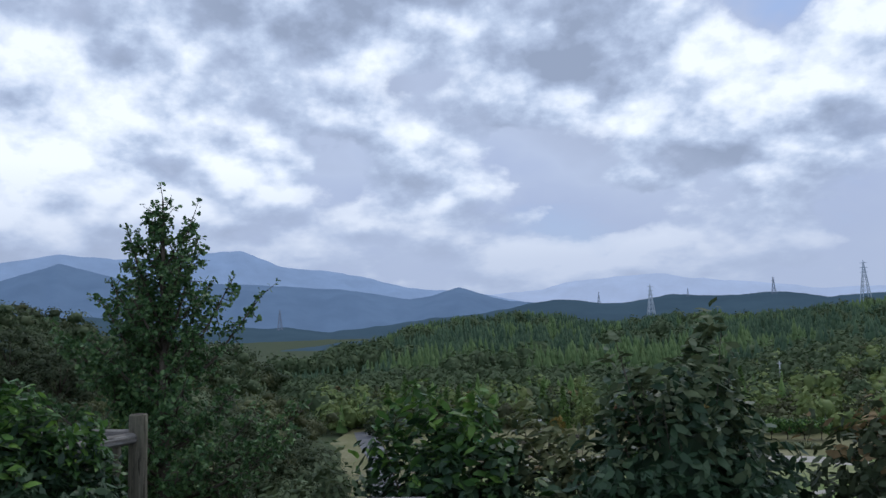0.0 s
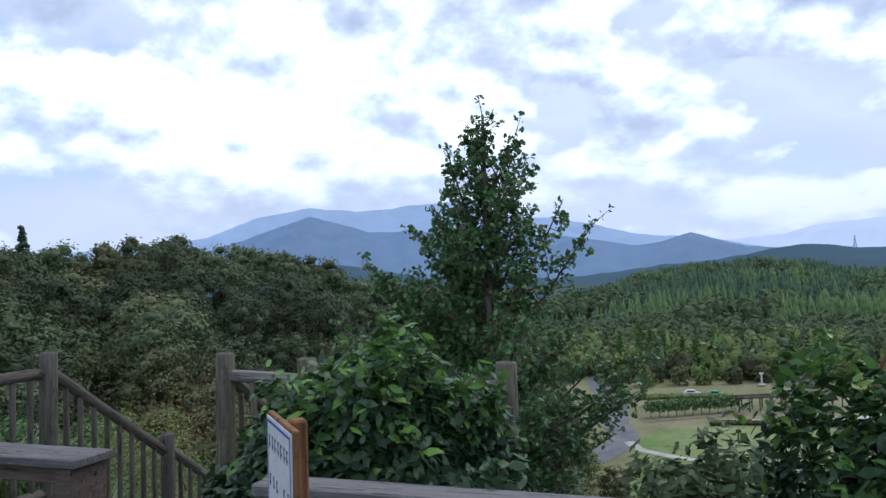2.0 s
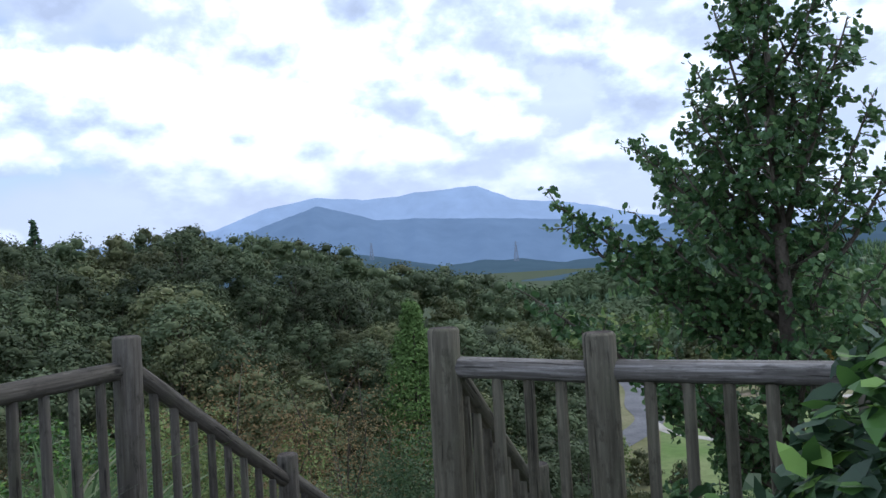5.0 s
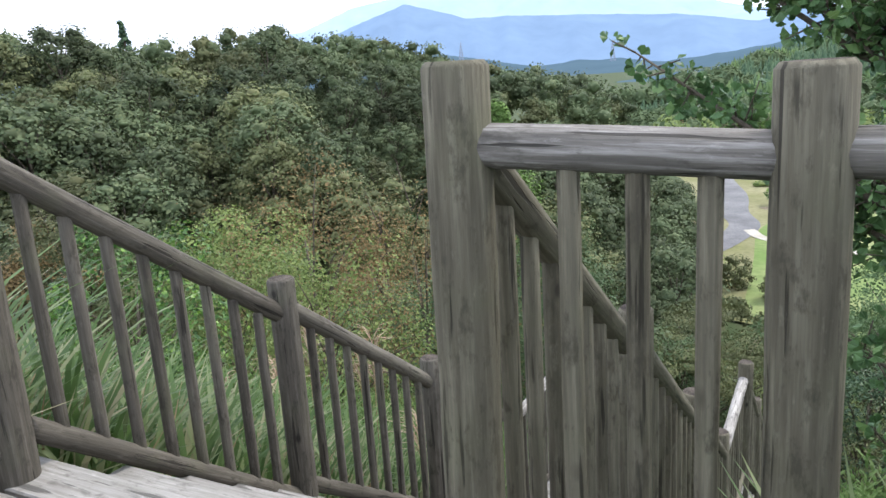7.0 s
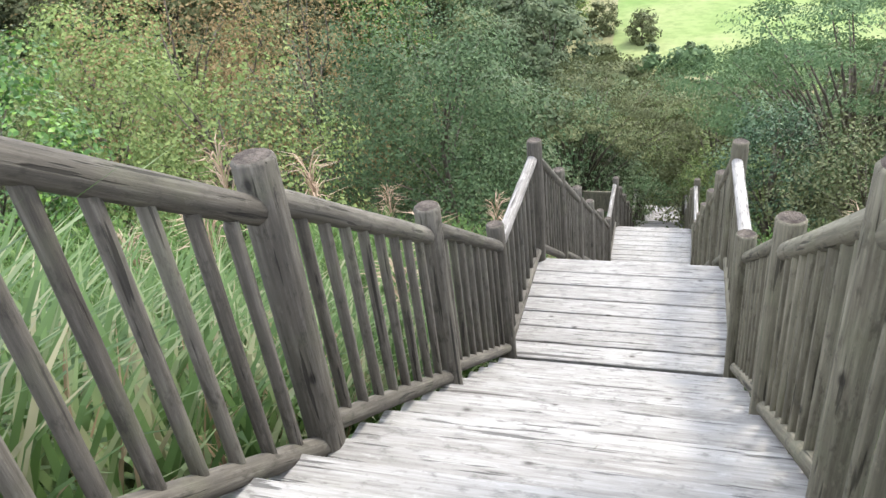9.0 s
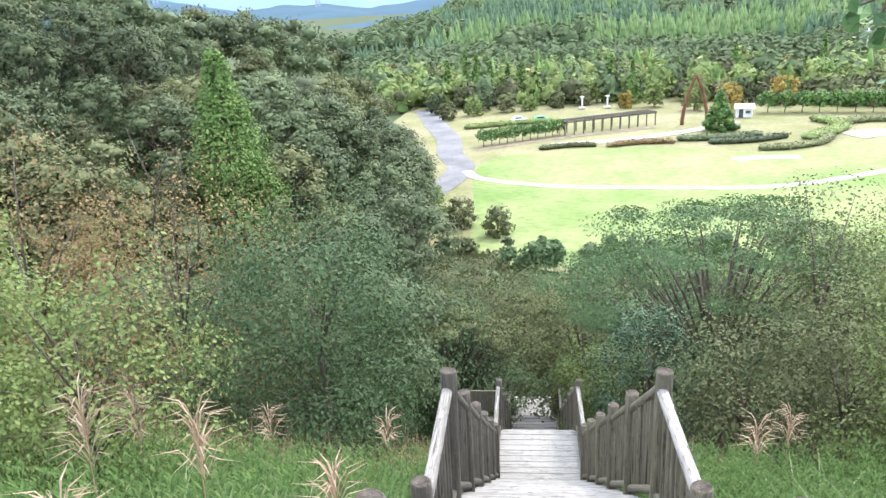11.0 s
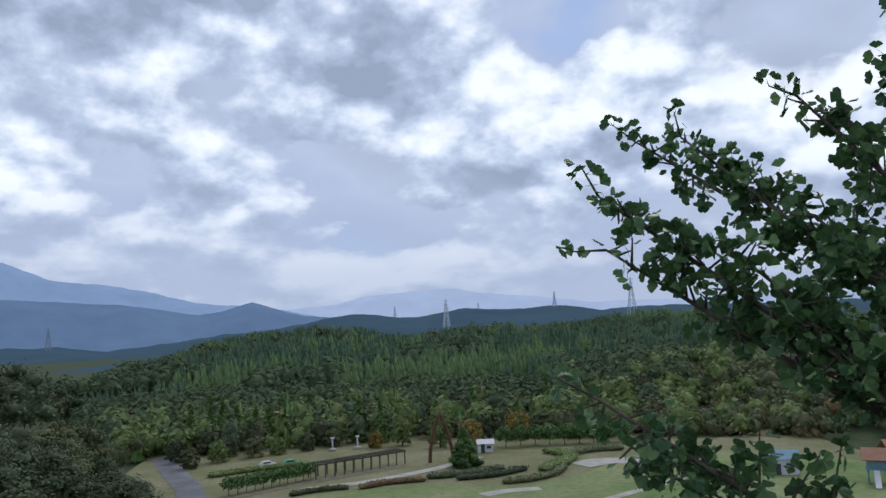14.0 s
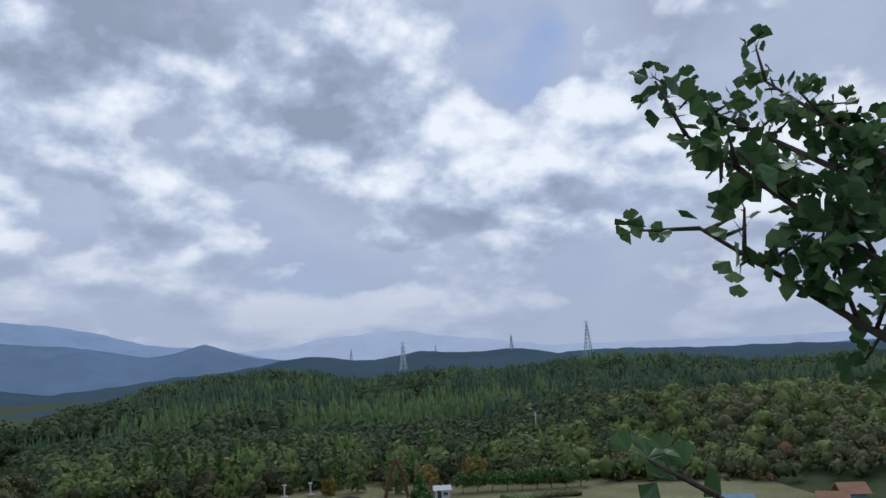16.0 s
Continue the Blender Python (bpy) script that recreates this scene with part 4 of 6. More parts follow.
# ---- the ginkgo beside the stair ----
def ginkgo():
    r = np.random.default_rng(21)
    bx, by = 3.05, 1.95
    bz = ground_z(bx, by)
    root = holder("ginkgo_tree", (bx, by, bz), "young ginkgo tree with fan-shaped dark green leaves", "tree")
    o = np.array((bx, by, bz))
    trunk = [(3.05, 1.95, bz - 0.4), (3.06, 1.95, 0.2), (3.05, 1.93, 1.2), (3.04, 1.93, 2.2), (3.03, 1.93, 3.15)]
    paths = [(trunk, [0.075, 0.062, 0.045, 0.028, 0.008])]
    limbs = [  # start height, end point: the two long limbs reach over the stair
        (0.85, (1.63, 2.43, 1.84)), (1.25, (2.20, 3.22, 2.24)), (0.8, (1.66, 2.46, 1.66)), (1.1, (2.24, 2.90, 2.18)), (1.3, (2.24, 2.18, 2.13)), (0.85, (1.98, 2.28, 1.66)), (0.7, (2.1, 2.15, 1.42)), (0.3, (1.46, 2.20, 1.20)), (0.1, (1.66, 2.4, 1.02)), (0.1, (2.0, 2.4, 0.75)),
        (1.5, (2.6, 1.65, 2.3)), (1.7, (2.62, 2.15, 2.62)), (1.0, (3.9, 2.55, 2.15)), (1.2, (3.65, 2.35, 2.35)), (1.5, (3.45, 1.8, 2.7)), (1.8, (3.30, 2.05, 2.95)),
        (1.7, (2.75, 1.7, 2.85)), (0.5, (3.75, 2.1, 1.15)), (0.2, (4.0, 2.3, 0.95)), (0.2, (2.4, 1.6, 0.75)), (0.7, (3.5, 1.4, 1.35)), (0.0, (3.4, 1.45, 0.45)),
        (-0.3, (2.35, 1.75, 0.1)), (-0.4, (3.75, 2.1, 0.1)), (0.0, (2.6, 2.5, 0.4)), (0.9, (2.7, 2.6, 1.75)), (1.4, (3.3, 2.6, 2.3)), (2.0, (2.9, 1.95, 3.0)), (0.5, (3.1, 1.25, 0.9)),
        (1.0, (2.2, 2.1, 1.72)), (-0.6, (2.9, 1.4, -0.35)), (-0.6, (3.5, 2.2, -0.4)), (-0.7, (2.5, 2.2, -0.5))]
    for k in range(24):  # steep limbs that make the column of the crown
        z0 = -0.7 + 3.5 * (k + 0.5) / 24
        a = 2.399 * k
        reach = (0.62 if z0 < 1.4 else 0.62 * (3.3 - z0) / 1.9) * r.uniform(0.6, 1.15)
        limbs.append((z0, (3.05 + reach * math.cos(a), 1.94 + reach * math.sin(a), z0 + 0.35 + 0.35 * reach)))
    limbs += [(1.4, (2.52, 2.05, 2.25)), (1.2, (2.52, 1.85, 1.95)), (0.1, (4.5, 2.3, 0.98)), (0.0, (4.4, 2.0, 0.72)), (-0.1, (4.25, 2.5, 0.6)), (-0.2, (4.1, 2.1, 0.3))]
    cen, out, hold = [], [], []
    for z0, end in limbs:
        p0, p2 = np.array((3.05, 1.94, z0)), np.array(end)
        mid = p0 * 0.5 + p2 * 0.5 + np.array((0, 0, -0.10 if z0 < 1.3 else -0.05))
        L = np.linalg.norm(p2 - p0)
        paths.append(([tuple(p0), tuple(mid), tuple(p2)], [0.008 + 0.009 * L, 0.006 + 0.005 * L, 0.004]))
        n = int(8 + L * 21)
        for k in range(n):
            u = 0.16 + 0.84 * (k + r.uniform(0, 1)) / n
            q = (1 - u) ** 2 * p0 + 2 * u * (1 - u) * mid + u * u * p2
            thick = 0.06 + 0.15 * math.sin(min(1.0, u * 1.02) * math.pi) ** 0.8
            tw = unit(r.normal(0, 1, (1, 3)) + np.array((0, 0, 0.35)))[0] * thick * r.uniform(0.4, 1.25)
            if L > 0:
                paths.append(([tuple(q), tuple(q + tw * 0.5), tuple(q + tw)], [0.005, 0.004, 0.0025]))
            m = 4 if u > 0.9 else (13 if end[0] < 2.3 else 10)
            knot = q + tw * r.uniform(0.35, 1.0, (m, 1))
            hold.append(knot)
            cen.append(knot + unit(r.normal(0, 1, (m, 3)) + tw / np.linalg.norm(tw) * 0.6) * r.uniform(0.03, 0.06, (m, 1)))
            out.append(np.tile(tw / max(np.linalg.norm(tw), 1e-6), (m, 1)))
    for end, way in (((1.63, 2.43, 1.84), (-0.06, 0.0, 0.11)), ((2.20, 3.22, 2.24), (-0.09, 0.04, 0.09)), ((1.46, 2.20, 1.20), (-0.11, 0.0, 0.06)), ((1.66, 2.46, 1.66), (-0.11, 0.03, 0.0)), ((2.24, 2.18, 2.13), (-0.10, 0.0, 0.03)), ((2.24, 2.90, 2.18), (-0.02, 0.0, 0.10)), ((3.03, 1.93, 3.15), (-0.03, 0.0, 0.16)), ((3.30, 2.05, 2.95), (0.05, 0.02, 0.16)), ((3.9, 2.55, 2.15), (0.15, 0.02, 0.12))):
        p = np.array(end)
        w = np.array(way)
        paths.append(([tuple(p), tuple(p + w * 0.5), tuple(p + w)], [0.005, 0.004, 0.0025]))
        for u in (0.35, 0.7, 0.95, 1.0):
            hold.append(np.tile(p + w * u, (2, 1)))
            cen.append(p + w * u + unit(r.normal(0, 1, (2, 3)) + w * 5) * 0.042)
            out.append(np.tile(w, (2, 1)))
    part("trunk", tubes_mesh("trunk", [([tuple(np.array(p) - o) for p in pts], rad) for pts, rad in paths], M_BARK, 6), root)
    C, O = np.concatenate(cen), np.concatenate(out)
    V, F = scatter_leaves(C - o, O, 0.046, r, "fan", 0.2, 0.75, np.concatenate(hold) - o)
    part("crown", raw_mesh("crown", V, F, M_GINKGO), root)


ginkgo()


# ---- bushes by the terrace ----
def leafy_mound(name, centre, size, n, leaf, mat, label, seed, stems=30, topmat=None):
    """A dense bush: stems from the ground, and leaves in overlapping layers round an uneven body."""
    r = np.random.default_rng(seed)
    cx, cy = centre
    bz = ground_z(cx, cy)
    root = holder(name, (cx, cy, bz), label, "bush")
    d = unit(r.normal(0, 1, (n, 3)))
    d[:, 2] = np.abs(d[:, 2]) * 1.05 - 0.12
    bulge = np.array([0.82 + 0.26 * noise.noise(Vector(v * 2.1) + Vector((seed, 0, 0))) + 0.16 * noise.noise(Vector(v * 5.3)) for v in d])
    depth = r.uniform(0.62, 1.0, n) ** 0.45
    P = d * (bulge * depth)[:, None] * np.array(size)
    P[:, 2] = np.maximum(P[:, 2], 0.04)
    V, F = scatter_leaves(P, d, leaf, r, "blade", 0.3, 0.6)
    inner = unit(r.normal(0, 1, (60, 3)))
    inner[:, 2] = np.abs(inner[:, 2])
    cv, cf = leaf_cores(inner * 0.40 * np.array(size) * np.array((1, 1, 1.1)), min(size) * 0.30, r, 1.2, 0.25)
    tagged(part("inner_growth", raw_mesh("inner_growth", cv, cf, mat), root), kind="stuff")
    paths = []
    for k in range(stems):
        j = r.integers(0, n)
        p = P[j]
        paths.append(([(p[0] * 0.15, p[1] * 0.15, -0.2), tuple(p * 0.55 + np.array((0, 0, 0.05))), tuple(p)], [0.012, 0.008, 0.003]))
    part("stem", tubes_mesh("stem", paths, M_BARK, 5), root)
    if topmat:
        high = P[:, 2].reshape(-1) > size[2] * r.uniform(0.45, 0.82, n)
        k = V.shape[0] // n
        t = F.shape[0] // n
        fh = F.reshape(n, t, 3)
        for flag, m_, nm in ((~high, mat, "crown"), (high, topmat, "crown_tip")):
            ids = np.nonzero(flag)[0]
            if not len(ids):
                continue
            vv = V.reshape(n, k, 3)[ids].reshape(-1, 3)
            ff = (fh[ids] - ids[:, None, None] * k + np.arange(len(ids))[:, None, None] * k).reshape(-1, 3)
            tagged(part(nm, raw_mesh(nm, vv, ff, m_), root), kind="stuff")
    else:
        part("crown", raw_mesh("crown", V, F, mat), root)
    return root


leafy_mound("vine_bush", (3.32, -1.30), (1.30, 0.66, 1.70), 17000, 0.062, M_SHINY, "dense vine-covered bush with bright new leaves behind the bench", 3, 60, M_VINE)
leafy_mound("shrub", (6.0, 1.2), (1.4, 0.9, 2.95), 7500, 0.105, M_SHINY, "broad dark green shrub at the terrace edge", 5, 60, M_VINE)
leafy_mound("shrub", (8.0, 0.7), (1.4, 1.0, 3.25), 7000, 0.100, M_SHINY, "tall open dark green shrub at the terrace edge", 8, 90, M_BROAD)
leafy_mound("shrub", (6.9, 1.5), (1.3, 0.9, 3.05), 5500, 0.095, M_BROAD, "dark green shrub at the terrace edge", 9, 60, M_OLIVE)
leafy_mound("shrub", (9.9, 0.6), (1.4, 1.0, 2.9), 5000, 0.095, M_BROAD, "olive-green shrub at the terrace edge", 10, 60, M_RUST)
leafy_mound("shrub", (4.75, 1.1), (1.0, 0.6, 2.2), 4000, 0.085, M_BROAD, "small olive-green shrub beside the ginkgo", 11, 25)


# ---- grasses on the slope ----
def grass_field(name, spots, r, height, width, mat, label, bend=0.5):
    """Arching blades, each of three narrow segments."""
    n = len(spots)
    x, y = spots[:, 0], spots[:, 1]
    base = np.stack([x, y, ground(x, y) - 0.03], 1)
    a = r.uniform(0, 2 * math.pi, n)
    way = np.stack([np.cos(a), np.sin(a), 0 * a], 1)
    sidew = np.stack([-np.sin(a), np.cos(a), 0 * a], 1)
    h = height * r.uniform(0.5, 1.25, n)[:, None]
    bd = bend * r.uniform(0.3, 1.3, n)[:, None] * h
    w = width * r.uniform(0.6, 1.3, n)[:, None]
    upv = np.array((0, 0, 1.0))
    lv = []
    for u, ww in ((0, 1), (0.4, 0.95), (0.75, 0.7)):
        c = base + upv * h * (u - 0.28 * u * u * bend * 1.6) + way * bd * u ** 2
        lv += [c - sidew * w * ww, c + sidew * w * ww]
    lv.append(base + upv * h * (1 - 0.28 * bend * 1.6) + way * bd)
    V = np.stack(lv, 1)
    clear = ((lv[-1][:, 0] < -0.06) | (lv[-1][:, 0] > W + 0.06) | (y < -0.2)) & ((lv[4][:, 0] < -0.06) | (lv[4][:, 0] > W + 0.06))   # none hangs over the treads
    V = V[clear]
    n = len(V)
    f = np.array([[0, 1, 3], [0, 3, 2], [2, 3, 5], [2, 5, 4], [4, 5, 6]])
    F = (np.arange(n)[:, None, None] * 7 + f[None]).reshape(-1, 3)
    return tagged(new(name, raw_mesh(name, V.reshape(-1, 3), F, mat)), label, "grass", kind="stuff")


gr = np.random.default_rng(5)


def strip(n, x0, x1, y0, y1):
    return np.stack([gr.uniform(x0, x1, n), gr.uniform(y0, y1, n)], 1)


tall = np.concatenate([strip(8000, -2.6, -0.25, 0.25, 5.5), strip(1500, -4.5, -0.14, 5.0, 11), strip(1300, -1.3, -0.2, -1.6, 0.4), strip(1500, W + 0.5, W + 4, 4.5, 11), strip(1600, W + 0.6, W + 2.2, 0.8, 5)])
grass_field("tall_grass", tall, gr, 1.12, 0.015, M_GRASS, "tall arching green grass along the stair", 0.75)
weeds = np.concatenate([strip(2200, -9, -1.5, 2.5, 13), strip(2000, W + 0.3, W + 8, 5, 14)])
grass_field("weeds", weeds, gr, 0.75, 0.010, M_WEED, "green weeds on the hillside", 0.3)
dry = np.concatenate([strip(3500, -8, -0.8, 9, 15), strip(2600, W + 0.4, W + 6, 9, 14.5), strip(500, -1.6, -0.3, 0.3, 3)])
grass_field("dry_grass", dry, gr, 0.9, 0.006, M_DRY, "dry pinkish-brown grass on the hillside", 0.5)


def leafy_stalks(name, spots, r, height, mat, label):
    """Upright weeds: a thin stalk ringed with short narrow leaves that rise to a point."""
    per = 26
    n = len(spots)
    h = height * r.uniform(0.6, 1.2, n)
    lean = r.normal(0, 0.10, (n, 2)) * h[:, None]
    u = np.tile(np.linspace(0.12, 1.0, per), (n, 1))
    a = u * 40 + r.uniform(0, 6.28, (n, 1))
    reach = (0.17 * (1.08 - u) + 0.03) * r.uniform(0.7, 1.3, (n, per))
    g = ground(spots[:, 0], spots[:, 1])
    foot = np.stack([spots[:, :1] + lean[:, :1] * u * u, spots[:, 1:] + lean[:, 1:] * u * u, g[:, None] + h[:, None] * u], -1)
    out = np.stack([np.cos(a), np.sin(a), 0.75 + 0.5 * u], -1)
    across = np.stack([-np.sin(a), np.cos(a), 0 * a], -1) * 0.011
    mid = foot + out * (reach * 0.5)[..., None]
    tip = foot + out * reach[..., None] - np.array((0, 0, 0.25)) * reach[..., None]
    V = np.stack([foot, mid - across, tip, mid + across], 2).reshape(-1, 3)
    F = (np.arange(n * per)[:, None, None] * 4 + np.array([[0, 1, 3], [1, 2, 3]])[None]).reshape(-1, 3)
    s = 0.004
    base = np.stack([spots[:, 0], spots[:, 1], g - 0.05], 1)
    top = foot[:, -1]
    S = np.stack([base + (s, 0, 0), base + (-s * 0.5, s * 0.9, 0), base + (-s * 0.5, -s * 0.9, 0), top], 1).reshape(-1, 3)
    T = (np.arange(n)[:, None, None] * 4 + np.array([[0, 1, 3], [1, 2, 3], [2, 0, 3]])[None]).reshape(-1, 3)
    V, F = joined([(V, F), (S, T)])
    return tagged(new(name, raw_mesh(name, V, F, mat)), label, "weeds", kind="stuff")


stalks = np.concatenate([strip(3000, -6.5, -0.45, 4.4, 10.2), strip(420, -4.5, -2.2, 2.6, 5.0), strip(2600, W + 0.4, W + 6, 4.8, 11), strip(260, W + 0.6, W + 2.4, 2.6, 4.8)])
leafy_stalks("leafy_weeds", stalks, gr, 1.3, M_WEED, "upright bright green leafy weeds on the hillside by the stair")
lush = np.concatenate([strip(1400, -5.5, -0.3, 5.5, 10.8), strip(1400, W + 0.3, W + 5.5, 5.5, 11.5)])
grass_field("weeds", lush, gr, 0.8, 0.02, M_WEED, "bright green leafy weeds beside the stair", 0.35)
band = np.concatenate([strip(4500, -7.5, -0.4, 10.2, 13.2), strip(1800, W + 0.4, W + 5, 11, 13.5)])
grass_field("dry_grass", band, gr, 1.15, 0.007, M_DRY, "band of dry pinkish-brown grass below the weeds", 0.6)


def plume(x, y, h, seed):
    r = np.random.default_rng(seed)
    z = ground_z(x, y)
    root = holder("pampas_plume", (x, y, z), "feathery pale pampas grass plume on a thin stalk", "grass plume", "plumes beside the stair")
    part("stalk", tubes_mesh("stalk", [([(0, 0, -0.1), (0.01, 0, h * 0.6), (0.03, 0.01, h)], [0.006, 0.005, 0.003])], M_DRY, 5), root)
    V, F = [], []
    for k in range(44):
        a, u = r.uniform(0, 6.28), k / 44
        b = np.array((0.03, 0.01, h * (0.78 + 0.24 * u)))
        L = 0.40 * (1 - 0.3 * u) * r.uniform(0.7, 1.1)
        d = np.array((math.cos(a) * 0.55, math.sin(a) * 0.55, 0.9))
        s = np.array((-math.sin(a), math.cos(a), 0)) * 0.006
        m = b + d * L * 0.55
        e = b + d * L + np.array((math.cos(a), math.sin(a), -1.1)) * L * 0.32
        i = len(V)
        V += [b - s * 0.4, b + s * 0.4, m + s, m - s, e]
        F += [(i, i + 1, i + 2), (i, i + 2, i + 3), (i + 3, i + 2, i + 4)]
    tagged(part("plume", raw_mesh("plume", V, F, M_PLUME), root), kind="stuff")


for k, (x, y, h) in enumerate([(-2.33, 4.34, 2.1), (-1.52, 4.27, 2.0), (-1.75, 3.2, 1.5), (-0.5, 3.3, 1.15), (-2.9, 3.7, 1.3), (-0.75, 4.6, 1.5), (-3.6, 7.0, 2.0), (-2.6, 8.2, 1.9), (-4.6, 8.6, 2.2), (-1.3, 9.0, 1.9), (W + 1.6, 8.2, 1.8), (W + 2.4, 9.4, 1.9)]):
    plume(x, y, h, 40 + k)

# ---- trees and shrubs on the slope ----
tr = np.random.default_rng(11)


def planted(az, r, height, spread, mat, label, form, **kw):
    x, y = near_polar(az, r)
    return tree_thing(kw.pop("name", "tree"), (x, y, ground_z(x, y)), tr, height, spread, mat, label, form=form, **kw)


planted(27.5, 17, 6.9, 3.0, M_RUST, "bushy tree with rusty olive foliage on the slope", "shrub", twigs=16, clumps=60, per=214, leaf=0.063, low=0.1)
planted(36, 18, 6.9, 3.0, M_RUST, "bushy tree with rusty olive foliage on the slope", "shrub", clumps=50, per=178, leaf=0.074, low=0.1)
planted(16.5, 14.5, 5.8, 2.7, M_BLUE, "feathery blue-green tree with several stems", "shrub", clumps=64, per=493, leaf=0.069, forks=4)
planted(11, 20, 5.6, 2.9, M_BLUE, "feathery blue-green tree with several stems", "shrub", clumps=60, per=374, leaf=0.082, forks=4)
planted(6.2, 19.5, 5.4, 1.9, M_OLIVE, "small leaning tree with bare lower branches beside the stair", "spread", clumps=44, per=214, leaf=0.079, forks=9)
planted(-15, 19, 7.6, 3.9, M_BLUE, "umbrella-shaped feathery tree with a forked trunk", "spread", clumps=44, per=561, leaf=0.077, forks=3)
planted(-10.5, 25, 8.0, 4.1, M_BLUE, "umbrella-shaped feathery tree with a forked trunk", "spread", clumps=44, per=425, leaf=0.090, forks=3)
planted(5.5, 24, 7.0, 3.6, M_OLIVE, "leaning olive-green tree whose crown shades the stair", "spread", clumps=40, per=374, leaf=0.086, forks=4)
planted(0.4, 37.5, 7.5, 3.2, M_OLIVE, "leafy olive-green tree where the stair runs into the woods", "shrub", clumps=50, per=150, leaf=0.12)
planted(-9.8, 14.8, 4.0, 1.15, M_SHINY, "glossy dark evergreen shrub beside the stair", "round", clumps=44, per=249, leaf=0.063, low=0.1, name="shrub", category="bush")
planted(35, 9.5, 3.6, 1.7, M_LIME, "yellow-green leafy shrub on the grassy slope", "shrub", clumps=40, per=214, leaf=0.063, name="shrub", category="bush")
planted(44, 10.5, 3.4, 1.6, M_LIME, "yellow-green leafy shrub on the grassy slope", "shrub", clumps=40, per=214, leaf=0.063, name="shrub", category="bush")
planted(53, 9.0, 3.2, 1.3, M_VINE, "bright green leafy shrub on the grassy slope", "shrub", clumps=34, per=214, leaf=0.074, name="shrub", category="bush")
planted(-21, 17, 6.6, 2.5, M_OLIVE, "olive-green bushy tree beside the stair", "shrub", clumps=50, per=214, leaf=0.068)
planted(-28, 15.5, 4.6, 2.1, M_OLIVE, "olive-green bushy tree beside the stair", "shrub", clumps=50, per=214, leaf=0.063)
for az_, r_, h_, m_ in ((-18.5, 12.8, 3.0, M_OLIVE), (-24.5, 12.6, 3.4, M_OLIVE), (-30.5, 11.6, 3.6, M_LIME), (-37, 11.0, 3.8, M_OLIVE)):
    planted(az_, r_, h_, 1.7, m_, "yellow-green bushy shrub on the slope beside the stair", "shrub", clumps=44, per=210, leaf=0.062, name="shrub", category="bush")
planted(-26, 19, 6.5, 2.6, M_LIME, "leafy green tree on the slope", "round", clumps=46, per=214, leaf=0.085)
planted(-35, 16, 5.5, 2.4, M_OLIVE, "olive-green bushy tree on the slope", "shrub", clumps=46, per=214, leaf=0.074)
planted(21.7, 66, 18.2, 5.5, M_CONIFER, "tall pointed bright green conifer on the slope", "cone", clumps=170, per=136, leaf=0.258, low=0.05)

for az_, r_, h_ in ((24, 27, 6.0), (29, 30, 6.5), (40, 30, 6.0), (46, 27, 5.5), (34, 36, 6.5)):
    planted(az_, r_, h_, h_ * 0.45, M_RUST, "bushy tree with rusty olive foliage on the slope", "shrub", twigs=14, clumps=50, per=153, leaf=0.095, low=0.1)

SHAPE_LABELS = ["dark green broadleaf tree in dense woodland", "dark green broadleaf tree in dense woodland", "olive-green broadleaf tree in woodland", "flat-topped dark green tree in woodland",
                "feathery green tree on the lower slope", "light green broadleaf tree on the slope", "olive-green shrub on the lower slope", "rusty brown-green shrub on the lower slope"]
KINDS = [(M_BROAD, "round"), (M_BROAD, "round"), (M_OLIVE, "round"), (M_BROAD, "spread"), (M_BLUE, "spread"), (M_LIME, "round"), (M_OLIVE, "shrub"), (M_RUST, "shrub")]
SHAPES, FINE = [], []
for k, (mat, form) in enumerate(KINDS):
    SHAPES.append(tree_thing("tree", (0, 0, -300), tr, 8.0, 3.1 if form != "spread" else 3.8, mat, SHAPE_LABELS[k], form=form, clumps=30, per=150, leaf=0.25, low=0.2, forks=4, twigs=10 if form == "shrub" else 0, core=0.0 if form == "spread" else 0.42))
    FINE.append(tree_thing("tree", (0, 0, -300), tr, 8.0, 3.1 if form != "spread" else 3.8, mat, SHAPE_LABELS[k], form=form, clumps=30, per=420, leaf=0.145, low=0.2, forks=4, twigs=10 if form == "shrub" else 0))


def woodland(name, spots, mat, label, r, per=90):
    """Trees too far to tell apart, joined: each crown is several lumps of leaves."""
    V, F, off = [], [], 0
    for x, y, s in spots:
        z = ground_z(x, y)
        lumps = r.normal(0, 1, (9, 3)) * np.array((1.15, 1.15, 1.0)) * s + np.array((x, y, z + 5.3 * s))
        c = np.repeat(lumps, per, 0)
        d = unit(r.normal(0, 1, c.shape))
        P = c + d * 1.5 * s * r.uniform(0.4, 1.15, (len(c), 1)) * np.array((1, 1, 0.75))
        v, f = joined([scatter_leaves(P, d, 0.48, r, "kite", 0.25, 0.5), leaf_cores(lumps, 0.75 * s, r, 0.8, 0.3)])
        V.append(v)
        F.append(f + off)
        off += len(v)
    return tagged(new(name, raw_mesh(name, np.concatenate(V), np.concatenate(F), mat, True)), label, "forest", kind="stuff")


def plant_copy(shape, x, y, scale, turn, group, sink=0.0, stock=SHAPES):
    c = copy_thing(stock[shape], Matrix.Translation((x, y, ground_z(x, y) - sink)) @ Matrix.Rotation(turn, 4, "Z") @ Matrix.Diagonal((scale[0], scale[0], scale[1], 1)))
    c["group"] = group
    return c


